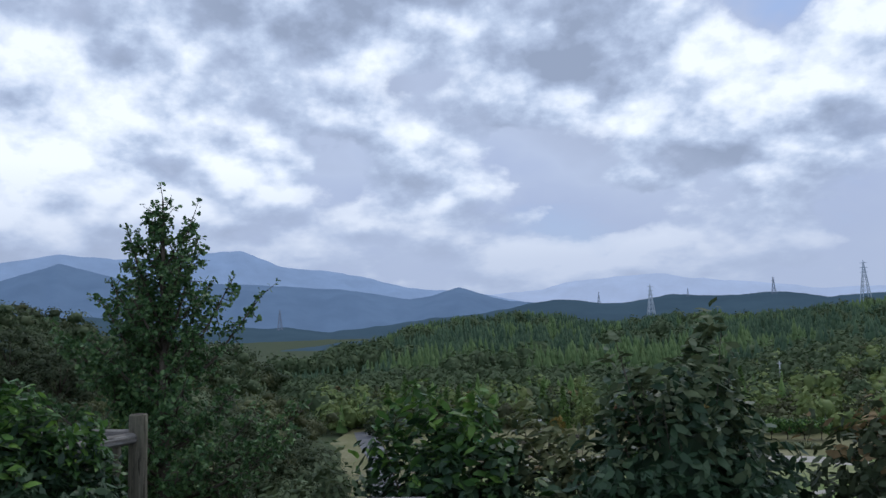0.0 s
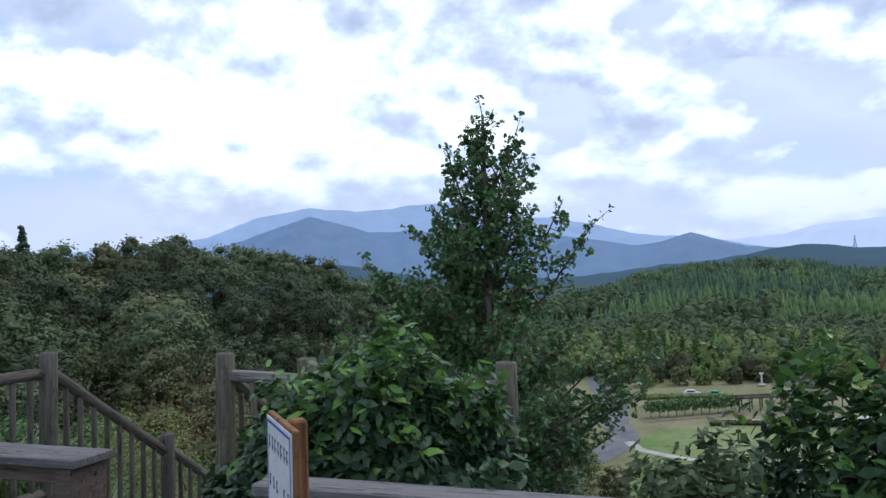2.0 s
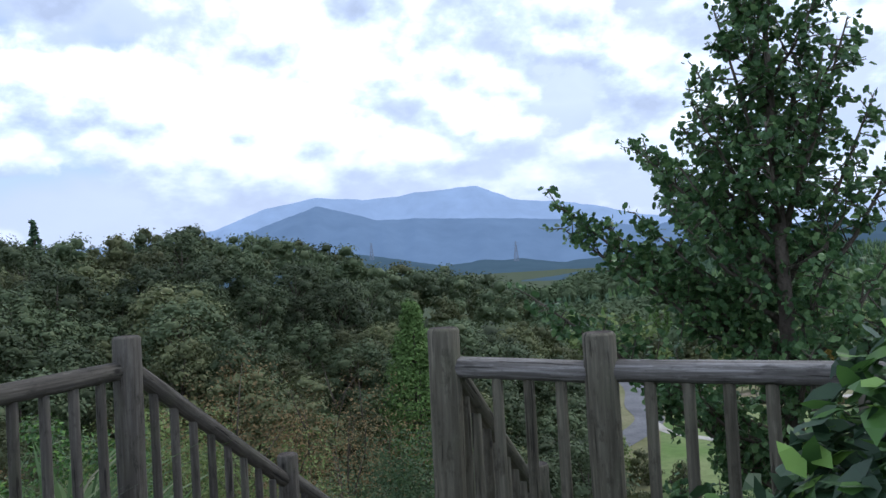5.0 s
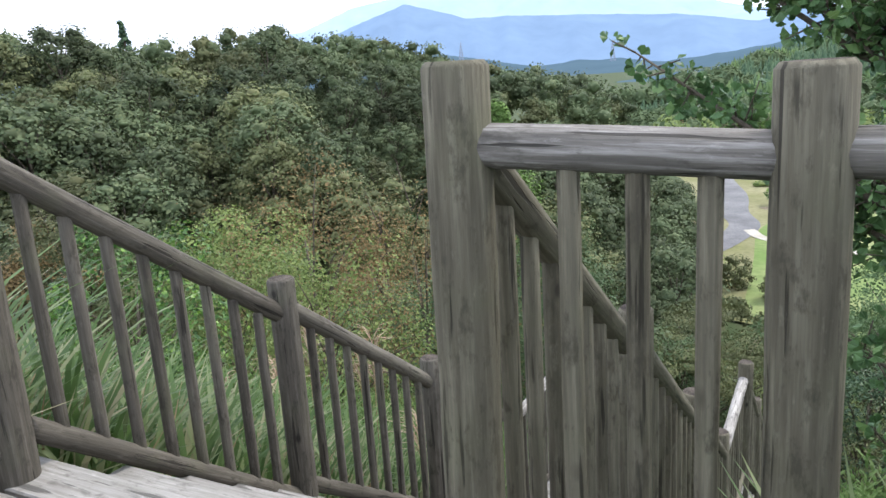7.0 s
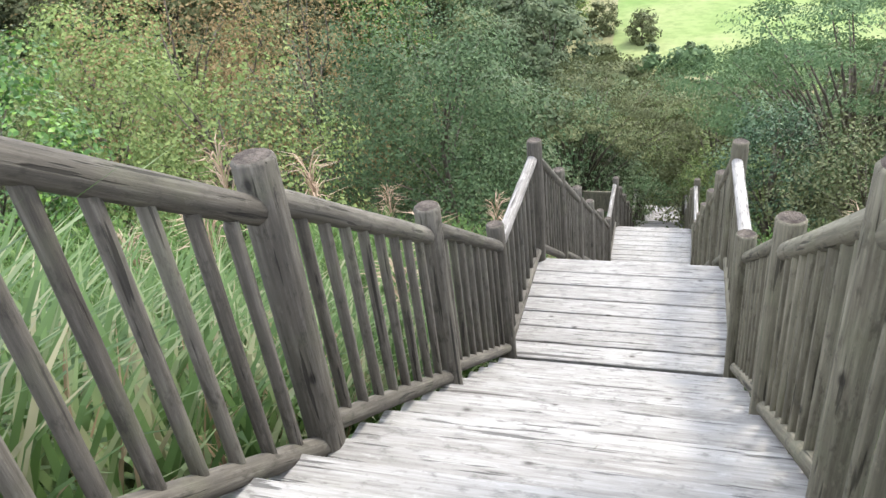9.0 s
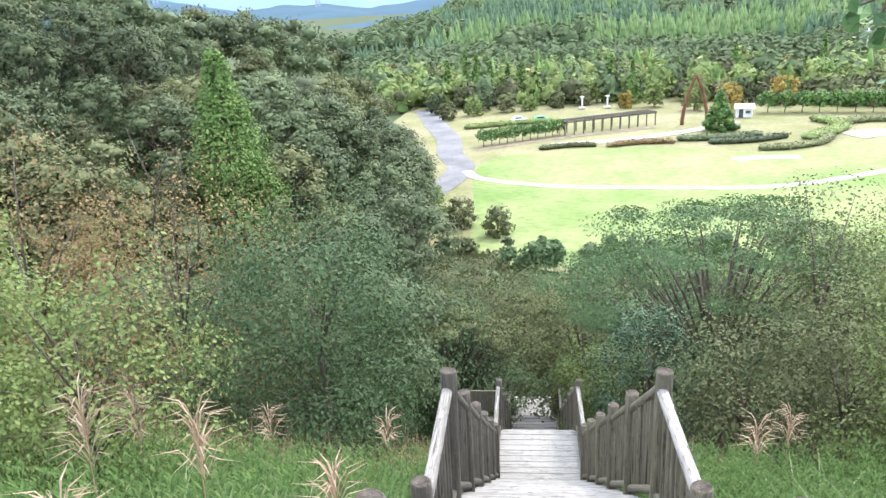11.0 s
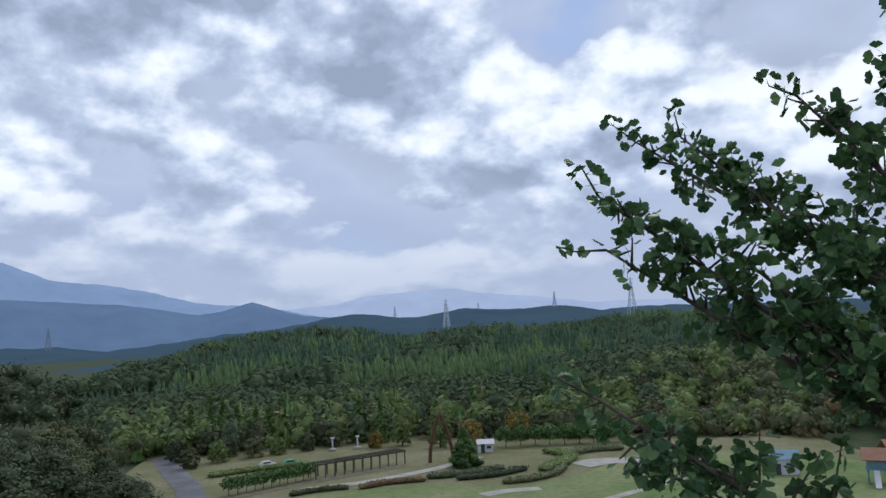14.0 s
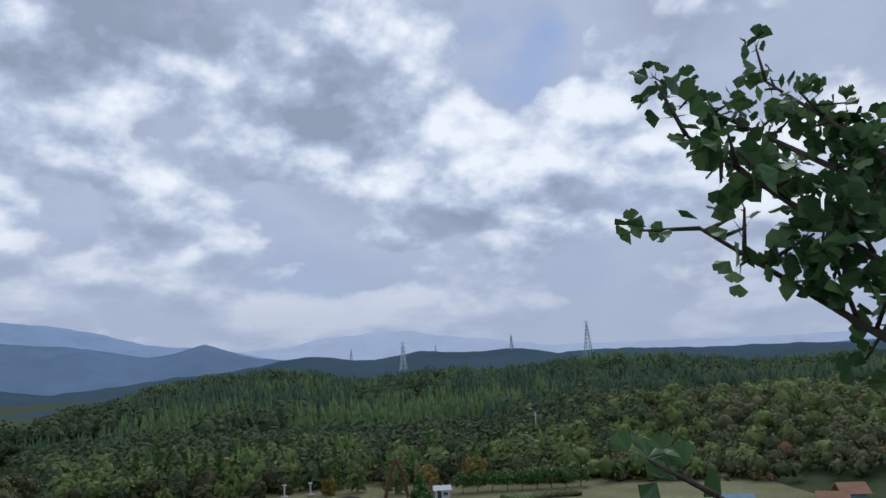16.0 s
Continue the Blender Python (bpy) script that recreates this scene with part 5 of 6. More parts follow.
def top_limit(az):
    """How high, in degrees above eye level, the slope's own greenery reaches."""
    return table(az, [-60, -40, -30, -22, -10, 3, 7, 12, 20, 30, 40, 60], [-9, -10, -13, -15.5, -17.5, -18.2, -16.5, -14, -12.5, -10, -8, -6])


# greenery on the slope below
pr = np.random.default_rng(31)
spots = []
low_spots = [[], [], []]
for _ in range(6000):
    az, r = pr.uniform(-48, 62), 19 + 62 * pr.uniform(0, 1) ** 0.8
    x, y = near_polar(az, r)
    if abs(x - W / 2) < (2.6 if y < 17 else 1.9) and y < 36:
        continue
    gap = 2.6 + r * 0.026
    if any((x - a) ** 2 + (y - b) ** 2 < gap * gap for a, b in spots):
        continue
    z = ground_z(x, y)
    most = EYE_Z + r * math.tan(radians(float(top_limit(az)))) - z
    if most < 1.6:
        continue
    spots.append((x, y))
    h = min(most, pr.uniform(3.2, 7.0))
    s = h / 8.0
    k = int(pr.choice([0, 2, 3, 4, 4, 5, 6, 6, 7] if az > -5 else [2, 4, 4, 5, 6, 6, 0]))
    if r > 50:
        low_spots[k % 3].append((x, y, s))
        continue
    plant_copy(k, x, y, (max(0.42, s * 1.05) * pr.uniform(0.9, 1.25), s), pr.uniform(0, 6.28), "greenery on the lower slope", stock=FINE)

for spots_, mat_, text in zip(low_spots, (M_BROAD, M_BLUE, M_OLIVE), ("dark green bushes at the foot of the slope", "feathery green bushes at the foot of the slope", "olive bushes at the foot of the slope")):
    woodland("thicket", spots_, mat_, text, pr)

# the wooded spur
spur_spots = []
far_spots = [[], [], []]
for _ in range(9000):
    az, r = pr.uniform(5.5, 62), pr.uniform(56, 150)
    x, y = near_polar(az, r)
    if ground_z(x, y) < -26.3 or (az < 9 and r > 125):
        continue
    if (abs(az - 21.7) < 4.5 and r < 67) or (abs(az - 21.7) < 3 and r < 74):
        continue
    gap = 4.9 if r < 100 else 4.4
    if any((x - a) ** 2 + (y - b) ** 2 < gap * gap for a, b in spur_spots):
        continue
    z = ground_z(x, y)
    spur_spots.append((x, y))
    s = pr.uniform(0.7, 1.2) * float(np.interp(az, [5, 9, 13, 24, 29, 34, 62], [0.95, 1.15, 1.25, 1.1, 0.9, 1.0, 1.25]))
    if r > 100:
        far_spots[int(pr.integers(0, 3))].append((x, y, s))
    else:
        plant_copy(int(pr.choice([0, 0, 1, 1, 0, 2, 2, 6, 1])), x, y, (s * pr.uniform(0.95, 1.25), s), pr.uniform(0, 6.28), "woodland on the spur")
for spots_, mat_, text in zip(far_spots, (M_BROAD, M_OLIVE, M_BROAD), ("dark green broadleaf woodland on the spur", "olive-green broadleaf woodland on the spur", "dark broadleaf woodland along the spur")):
    woodland("woodland", spots_, mat_, text, pr)
for az, r, h in ((48.7, 112, 11.5), (42.3, 114, 10)):
    planted(az, r, h, h * 0.19, M_CEDAR, "dark pointed cedar above the woodland", "cone", clumps=50, per=26, leaf=0.6, low=0.05)


# ---- cedar forest on the ridge ----
def cedar_forest(name, spots, heights, r, label, mat, sides=7, tiers=4, slim=0.18):
    """Very many far conifers in one object: stacked, ragged cones."""
    n = len(spots)
    x, y = spots[:, 0], spots[:, 1]
    base = np.stack([x, y, ground(x, y)], 1)
    Vs, Fs, off = [], [], 0
    ang = np.arange(sides) * 2 * math.pi / sides
    for t in range(tiers):
        lo, hi = 0.12 + 0.80 * t / tiers, 0.12 + 0.80 * t / tiers + 0.42
        hi = min(hi, 1.0)
        rad = heights * slim * (1.0 - 0.82 * t / tiers)
        a = ang[None] + r.uniform(0, 6.28, (n, 1))
        rr = rad[:, None] * r.uniform(0.65, 1.2, (n, sides))
        ring = np.stack([x[:, None] + rr * np.cos(a), y[:, None] + rr * np.sin(a), base[:, 2:3] + heights[:, None] * (lo + r.uniform(-0.05, 0.05, (n, sides)))], -1)
        tip = np.stack([x + r.normal(0, 0.1, n), y, base[:, 2] + heights * hi], -1)[:, None]
        V = np.concatenate([ring, tip], 1).reshape(-1, 3)
        k = np.arange(sides)
        f = np.stack([k, (k + 1) % sides, np.full(sides, sides)], 1)
        Fs.append((np.arange(n)[:, None, None] * (sides + 1) + f[None]).reshape(-1, 3) + off)
        Vs.append(V)
        off += len(V)
    return tagged(new(name, raw_mesh(name, np.concatenate(Vs), np.concatenate(Fs), mat, True)), label, "forest", kind="stuff")


fr = np.random.default_rng(77)
n = 15000
az, r = fr.uniform(-62, 22, n), 345 + 560 * fr.uniform(0, 1, n) ** 0.85
fx, fy = EYE_X - r * np.sin(np.radians(az)), EYE_Y + r * np.cos(np.radians(az))
patch = np.array([noise.noise(Vector((a * 0.012, b * 0.012, 2.0))) for a, b in zip(fx, fy)])
skyline = np.interp(az, [-62, 2, 5, 7.1, 11.6, 16, 22], [9, 9, 0.2, -0.4, -2.2, -3.7, -5.2])
tall_h = fr.uniform(9, 17, n) * np.interp(az, [5, 9], [1.0, 0.5])
low = (ground(fx, fy) + tall_h * 0.9 - EYE_Z) / r < np.tan(np.radians(skyline))
ced = (patch > -0.12) & low
young = np.array([noise.noise(Vector((a * 0.009 + 7, b * 0.009, 5.0))) for a, b in zip(fx, fy)]) > 0.16
cedar_forest("cedar_forest", np.stack([fx, fy], 1)[ced & ~young], tall_h[ced & ~young], fr, "dark green cedar forest covering the ridge", M_CEDAR)
cedar_forest("cedar_forest", np.stack([fx, fy], 1)[ced & young], tall_h[ced & young], fr, "lighter green young cedar stand on the ridge", M_CEDAR_YOUNG)


def far_woods(name, spots, size, r, mat, label, per=96):
    """Many far broadleaf crowns in one object, each a lump of leafy sprays."""
    n = len(spots)
    g = ground(spots[:, 0], spots[:, 1])
    s = size * r.uniform(0.45, 1.45, n)
    c = np.repeat(np.stack([spots[:, 0], spots[:, 1], g + s * 0.75], 1), per, 0)
    d = unit(r.normal(0, 1, (n * per, 3)))
    d[:, 2] = np.abs(d[:, 2]) * 1.1 - 0.3
    ss = np.repeat(s, per)[:, None]
    P = c + d * ss * np.array((0.66, 0.66, 0.85)) * r.uniform(0.45, 1.15, (n * per, 1))
    V, F = scatter_leaves(P, d, 1.0, r, "kite", 0.2, 0.3)
    k = V.shape[0] // (n * per)
    V = P.repeat(k, 0) + (V - P.repeat(k, 0)) * np.repeat(ss * 0.25, k, 0)
    V, F = joined([(V, F), leaf_cores(np.stack([spots[:, 0], spots[:, 1], g + s * 0.75], 1), s * 0.40, r, 1.1, 0.30)])
    return tagged(new(name, raw_mesh(name, V, F, mat, True)), label, "forest", kind="stuff")


far_woods("far_woods", np.stack([fx, fy], 1)[(patch <= -0.12) & low][:1500], 8.0, fr, M_FARWOOD, "broadleaf woods between the cedars on the ridge", 84)
n = 820
az, r = fr.uniform(-30, 14, n), fr.uniform(258, 355, n)
far_woods("far_woods", np.stack([EYE_X - r * np.sin(np.radians(az)), EYE_Y + r * np.cos(np.radians(az))], 1), 5.4, fr, M_FARWOOD, "dark broadleaf woods at the foot of the ridge", 84)
n = 90
az, r = fr.uniform(-24, 10, n), fr.uniform(206, 268, n)
cedar_forest("young_conifers", np.stack([EYE_X - r * np.sin(np.radians(az)), EYE_Y + r * np.cos(np.radians(az))], 1), fr.uniform(6, 12, n), fr, "pale green pointed young conifers behind the park", M_CONIFER, 8, 5, 0.2)
n = 620
az, r = fr.uniform(-30, 11, n), fr.uniform(206, 272, n)
sp = np.stack([EYE_X - r * np.sin(np.radians(az)), EYE_Y + r * np.cos(np.radians(az))], 1)
far_woods("far_woods", sp[:260], 5.2, fr, M_LIME, "light green young woods behind the park")
far_woods("far_woods", sp[260:440], 4.6, fr, M_OLIVE, "olive-green young woods behind the park")
far_woods("far_woods", sp[440:580], 5.6, fr, M_FARWOOD, "mid-green young woods behind the park")
far_woods("far_woods", sp[580:], 4.2, fr, M_RUST, "reddish-brown young woods behind the park")
n = 1700
az, r = fr.uniform(-62, -20, n), fr.uniform(200, 345, n)
sp = np.stack([EYE_X - r * np.sin(np.radians(az)), EYE_Y + r * np.cos(np.radians(az))], 1)
far_woods("hillside_scrub", sp[:1200], 3.8, fr, M_OLIVE, "olive scrub on the far hillside", 60)
far_woods("hillside_scrub", sp[1200:1380], 3.2, fr, M_RUST, "rusty scrub on the far hillside", 60)
far_woods("hillside_scrub", sp[1380:], 5.0, fr, M_LIME, "light green bushes on the far hillside", 60)


# ---- the park below ----
def sheet(name, outline, z, mat, label, category, kind="structure"):
    """A flat sheet on the valley floor with that outline."""
    bm = bmesh.new()
    vs = [bm.verts.new((x, y, z)) for x, y in outline]
    bm.faces.new(vs)
    bmesh.ops.recalc_face_normals(bm, faces=bm.faces[:])
    if bm.faces[:][0].normal.z < 0:
        bmesh.ops.reverse_faces(bm, faces=bm.faces[:])
    return tagged(new(name, bm_mesh(name, bm, mat)), label, category, kind=kind)


def curve_points(ctrl, n=12):
    """Points of a smooth line through the given ones."""
    P = [Vector((*c, 0)) for c in ctrl]
    P = [2 * P[0] - P[1]] + P + [2 * P[-1] - P[-2]]
    out = []
    for a, b, c, d in zip(P, P[1:], P[2:], P[3:]):
        for k in range(n):
            t = k / n
            out.append(0.5 * (2 * b + (c - a) * t + (2 * a - 5 * b + 4 * c - d) * t * t + (3 * b - a - 3 * c + d) * t ** 3))
    return out + [P[-2]]


def ribbon(name, ctrl, width, z, mat, label, category):
    pts = curve_points(ctrl)
    V, F = [], []
    for k, p in enumerate(pts):
        d = (pts[min(k + 1, len(pts) - 1)] - pts[max(k - 1, 0)]).normalized()
        w = width if isinstance(width, (int, float)) else width[0] + (width[1] - width[0]) * k / len(pts)
        s = Vector((-d.y, d.x, 0)) * w / 2
        V += [(p.x + s.x, p.y + s.y, z), (p.x - s.x, p.y - s.y, z)]
    F = [(2 * k, 2 * k + 1, 2 * k + 3, 2 * k + 2) for k in range(len(pts) - 1)]
    return tagged(new(name, raw_mesh(name, V, F, mat)), label, category, kind="structure")


Z0 = PARK + 0.75
oval = [(-6, 84), (30, 68), (62, 66), (100, 80), (112, 130), (96, 150), (76, 156), (60, 142), (44, 136), (26, 144), (8, 144), (-4, 139), (-8, 128), (-7, 108)]
sheet("lawn", [(p.x, p.y) for p in curve_points(oval + oval[:1], 6)[:-1]], Z0, M_LAWN, "sunlit mown lawn of the park", "lawn")
sheet("park_ground", [(-30, 90), (-6, 82), (30, 66), (62, 64), (102, 78), (118, 128), (126, 160), (125, 200), (40, 215), (-30, 212), (-34, 150)], Z0 - 0.06, M_STRAW, "pale straw-coloured turf of the park", "lawn")
ribbon("path", [(-9.5, 128), (-6, 121.5), (5.4, 115.6), (21, 113), (38, 112.5), (57, 121), (75, 131), (90, 146)], 1.9, Z0 + 0.05, M_GRAVEL, "pale gravel path curving across the lawn", "path")
ribbon("road", [(-26, 205), (-20, 178), (-15.5, 160), (-13.5, 143), (-10.5, 131), (-12.5, 118), (-16, 107)], (5.6, 4.6), Z0 + 0.01, M_ROAD, "grey asphalt park road", "road")
ribbon("path", [(-9, 146.5), (8, 157), (28, 166.5)], 2.6, Z0 + 0.02, M_DIRT, "bare earth strip under the pergola", "path")
ribbon("path", [(36, 131), (41, 132.5), (47, 132)], 3.0, Z0 + 0.05, M_GRAVEL, "pale sandy patch in the lawn", "path")
ribbon("path", [(62, 150), (69, 152), (80, 146)], 7.0, Z0 + 0.05, M_GRAVEL, "pale sandy patch in the lawn", "path")
ribbon("path", [(6, 150), (18, 152), (34, 160), (46, 170)], 3.0, Z0 + 0.03, M_GRAVEL, "pale path along the flower beds", "path")

# pergola with a clipped row of trees
for k in range(11):
    u = k / 10
    x, y = -7.5 + 15.5 * u, 150.5 + 10 * u
    t = tree_thing("tree", (x, y, Z0), np.random.default_rng(100 + k), 3.1, 1.35, M_VINE, "small clipped tree in a row beside the road", form="round", clumps=20, per=22, leaf=0.42, low=0.42, forks=3, group="clipped row by the pergola")


def pergola():
    a, b = Vector((8.3, 160.6, Z0)), Vector((28.2, 170.2, Z0))
    root = holder("pergola", a, "long dark timber pergola with open slatted roof", "pergola")
    d = (b - a).normalized()
    s = Vector((-d.y, d.x, 0)) * 1.6
    turn = math.degrees(math.atan2(d.y, d.x))
    L = (b - a).length
    pm = box_mesh("post", 0.22, 0.22, 2.6, M_LOG_DARK, 0.02, False)
    rm = box_mesh("rafter", 0.12, 4.0, 0.18, M_LOG_DARK, 0.01)
    for k in range(11):
        for q in (-1, 1):
            p = a + d * (L * k / 10) + s * q
            part("post", pm, root, pose(p.x, p.y, p.z, 0, 0, turn))
    for q in (-1, 1):
        p = (a + b) / 2 + s * q
        part("beam", box_mesh("beam", L + 0.6, 0.16, 0.24, M_LOG_DARK, 0.01), root, pose(p.x, p.y, p.z + 2.72, 0, 0, turn))
    for k in range(31):
        p = a + d * (L * k / 30)
        part("rafter", rm, root, pose(p.x, p.y, p.z + 2.93, 0, 0, turn))


pergola()


def arch():
    x, y = 37.0, 168.0
    root = holder("arch_sculpture", (x, y, Z0), "tall pointed rust-brown steel arch in the park", "sculpture")
    for s in (-1, 1):
        pts, rad = [], []
        for k in range(13):
            u = k / 12
            pts.append((s * 2.6 * (1 - u ** 1.9), 0, 10.4 * u))
            rad.append(0.42 - 0.12 * u)
        part("rib", tubes_mesh("rib", [(pts, rad)], M_RUSTSTEEL, 8), root)


arch()
tree_thing("tree", (40.2, 159.5, Z0), np.random.default_rng(5), 8.4, 3.5, M_VINE, "dense green conifer clump below the arch", form="cone", clumps=70, per=60, leaf=0.42, low=0.04, core=0.7)


def hedge(ctrl, w, h, mat, label):
    pts = curve_points(ctrl, 6)
    r = np.random.default_rng(int(abs(ctrl[0][0] * 10)))
    n = int(420 * sum((b - a).length for a, b in zip(pts, pts[1:])) / 8)
    k = r.integers(0, len(pts) - 1, n)
    u = r.uniform(0, 1, n)
    P = np.array([tuple(pts[i].lerp(pts[i + 1], t)) for i, t in zip(k, u)])
    P[:, :2] += r.normal(0, 1, (n, 2)) * w * 0.28
    P[:, 2] = Z0 + h * np.sqrt(r.uniform(0.05, 1, n))
    V, F = scatter_leaves(P, np.tile((0, 0, 0.8), (n, 1)), 0.40, r, "kite", 0.2, 0.7)
    body = np.array([tuple(a.lerp(b, t)) for a, b in zip(pts, pts[1:]) for t in (0.0, 0.34, 0.67)])
    body[:, 2] = Z0 + h * 0.42
    V, F = joined([(V, F), leaf_cores(body, w * 0.46, r, h * 0.52 / (w * 0.46), 0.16)])
    return tagged(new("hedge", raw_mesh("hedge", V, F, mat)), label, "hedge")


hedge([(31, 150), (38, 150), (46, 152)], 2.4, 1.1, M_BROAD, "low clipped dark green hedge on the lawn")
hedge([(36, 146), (43, 146.5), (50, 150)], 2.2, 1.0, M_BROAD, "low clipped dark green hedge on the lawn")
hedge([(43, 139), (48, 139.5), (54, 143), (58, 149)], 2.2, 1.0, M_OLIVE, "curved clipped hedge on the lawn")
hedge([(54, 148), (59, 152), (64, 160), (62, 168)], 3.4, 1.3, M_LIME, "broad rounded hedge on the lawn")
hedge([(66, 163), (72, 165), (78, 164)], 2.6, 1.2, M_OLIVE, "low clipped hedge by the sandy patch")
hedge([(4, 145), (9, 147), (14, 147)], 1.6, 0.8, M_OLIVE, "low bushes beside the pergola path")
hedge([(17, 146), (22, 148), (29, 148)], 2.0, 0.9, M_RUST, "low reddish bushes beside the pergola path")
hedge([(-12, 172), (-4, 175), (8, 178)], 2.4, 1.0, M_LIME, "low green hedge by the car park")
for k in range(9):
    u = k / 8
    tree_thing("tree", (56 + 28 * u, 181 - 6 * u, Z0), np.random.default_rng(300 + k), 4.6, 2.3, M_VINE, "round park tree in a row behind the lawn", form="round", clumps=22, per=24, leaf=0.6, low=0.38, forks=3, group="row behind the lawn")
for k, (x, y, h) in enumerate([(-19.7, 214, 13), (-15.2, 219, 15), (-12.6, 217, 14), (-8.9, 214, 12), (-4.0, 220, 11), (0, 212, 12), (3.2, 216, 10), (23.5, 210, 13), (28.8, 204, 12), (15, 222, 10), (60, 226, 13), (86, 232, 14)]):
    tree_thing("tree", (x, y, ground_z(x, y)), np.random.default_rng(400 + k), h, h * 0.2, M_CONIFER, "tall pointed light green conifer behind the park", form="cone", clumps=40, per=22, leaf=0.8, low=0.06, forks=2, group="pointed conifers behind the park")
for k, (x, y, m, h) in enumerate([(48.2, 186, M_GOLD, 7), (63, 192, M_GOLD, 7.5), (26, 196, M_GOLD, 4.5), (9, 200, M_OLIVE, 5), (2, 198, M_LIME, 4.5), (-4, 196, M_OLIVE, 5.5), (16, 203, M_OLIVE, 5), (33, 196, M_LIME, 7), (41, 188, M_LIME, 7), (54, 194, M_BROAD, 7), (70, 196, M_OLIVE, 6), (-12, 192, M_LIME, 5.5), (-18, 186, M_OLIVE, 5), (-10, 200, M_BROAD, 6), (78, 200, M_RUST, 5), (88, 205, M_LIME, 6), (20, 208, M_LIME, 7), (46, 205, M_LIME, 8), (98, 190, M_BROAD, 7), (104, 176, M_LIME, 6), (-22, 196, M_BROAD, 6)]):
    tree_thing("tree", (x, y, ground_z(x, y)), np.random.default_rng(500 + k), h, h * 0.42, m, {M_GOLD: "golden autumn tree in the park", M_RUST: "rusty autumn tree in the park", M_OLIVE: "olive-green tree in the park", M_LIME: "light green tree in the park", M_BROAD: "dark green tree in the park"}[m], form="round", clumps=22, per=24, leaf=0.75, low=0.2, forks=3)


for k, (x, y, h) in enumerate([(-12, 100, 5.0), (-17, 101, 6.0), (-8, 95, 4.5), (-21, 108, 6.5), (-16, 95, 5.5), (-3, 91, 4.0)]):
    tree_thing("tree", (x, y, ground_z(x, y)), np.random.default_rng(600 + k), h, h * 0.45, (M_LIME, M_BROAD, M_OLIVE)[k % 3], "leafy tree at the near edge of the lawn", form="round", clumps=26, per=70, leaf=0.32, low=0.1, forks=3)


def car(x, y, turn, paint, label):
    base = pose(x, y, Z0, 0, 0, turn)
    root = holder("car", base, label, "car")
    bm = bmesh.new()
    prof = [(-2.0, 0.3), (-2.05, 0.85), (-1.6, 0.95), (-1.25, 1.45), (0.5, 1.48), (1.05, 0.98), (1.95, 0.82), (2.0, 0.3)]
    lo = [bm.verts.new((px, -0.8, pz)) for px, pz in prof]
    hi = [bm.verts.new((px, 0.8, pz)) for px, pz in prof]
    bm.faces.new(lo[::-1])
    bm.faces.new(hi)
    for k in range(len(prof)):
        bm.faces.new((lo[k], lo[(k + 1) % 8], hi[(k + 1) % 8], hi[k]))
    bmesh.ops.recalc_face_normals(bm, faces=bm.faces[:])
    bmesh.ops.bevel(bm, geom=bm.edges[:], offset=0.08, segments=2, affect="EDGES")
    part("body", bm_mesh("body", bm, paint, True), root)
    for s in (-0.79, 0.79):
        part("window", box_mesh("window", 1.6, 0.06, 0.34, M_GLASS, 0.02), root, base @ pose(-0.35, s, 1.2))
        for px in (-1.3, 1.3):
            wheel = part("wheel", tubes_mesh("wheel", [([(0, -0.1, 0), (0, 0.1, 0)], [0.32, 0.32])], M_RUBBER, 14), root, base @ pose(px, s, 0.32))
            part("rim", tubes_mesh("rim", [([(0, -0.11, 0), (0, 0.11, 0)], [0.2, 0.2])], M_STEEL, 12), wheel)
    part("windscreen", box_mesh("windscreen", 0.05, 1.3, 0.5, M_GLASS, 0.02), root, base @ pose(0.79, 0, 1.22, 0, -48, 0))


car(4.6, 178, 12, M_CARGREEN, "small green car parked beyond the hedge")
car(-0.5, 178.5, 12, M_WHITE, "white car parked beyond the hedge")


def kiosk(x, y, turn, sx, sy, sz, wall, roofmat, label):
    base = pose(x, y, Z0, 0, 0, turn)
    root = holder("kiosk", base, label, "building")
    part("wall", box_mesh("wall", sx, sy, sz, wall, 0.03, False), root)
    bm = bmesh.new()
    o = 0.4
    q = [bm.verts.new(p) for p in ((-sx / 2 - o, -sy / 2 - o, sz), (sx / 2 + o, -sy / 2 - o, sz), (sx / 2 + o, sy / 2 + o, sz), (-sx / 2 - o, sy / 2 + o, sz), (-sx / 2 - o, 0, sz + sy * 0.36), (sx / 2 + o, 0, sz + sy * 0.36))]
    for f in ((0, 1, 5, 4), (3, 4, 5, 2), (0, 4, 3), (1, 2, 5), (0, 3, 2, 1)):
        bm.faces.new([q[k] for k in f])
    part("roof", bm_mesh("roof", bm, roofmat), root)
    part("door", box_mesh("door", 0.9, 0.06, 2.0, M_GLASS, 0.02, False), root, base @ pose(-sx * 0.2, -sy / 2 - 0.01, 0))
    window = part("window", box_mesh("window", sx * 0.3, 0.06, sz * 0.3, M_GLASS, 0.02), root, base @ pose(sx * 0.22, -sy / 2 - 0.01, sz * 0.6))
    part("sill", box_mesh("sill", sx * 0.34, 0.16, 0.06, M_WHITE, 0.01), window, base @ pose(sx * 0.22, -sy / 2 - 0.05, sz * 0.43))


kiosk(49.4, 176, -12, 3.4, 2.6, 2.0, M_WHITE, M_WHITE, "small white park hut behind the lawn")
kiosk(92, 126, -28, 5.0, 4.0, 2.8, M_WHITE, M_TEAL, "white hut with teal roof at the playground")


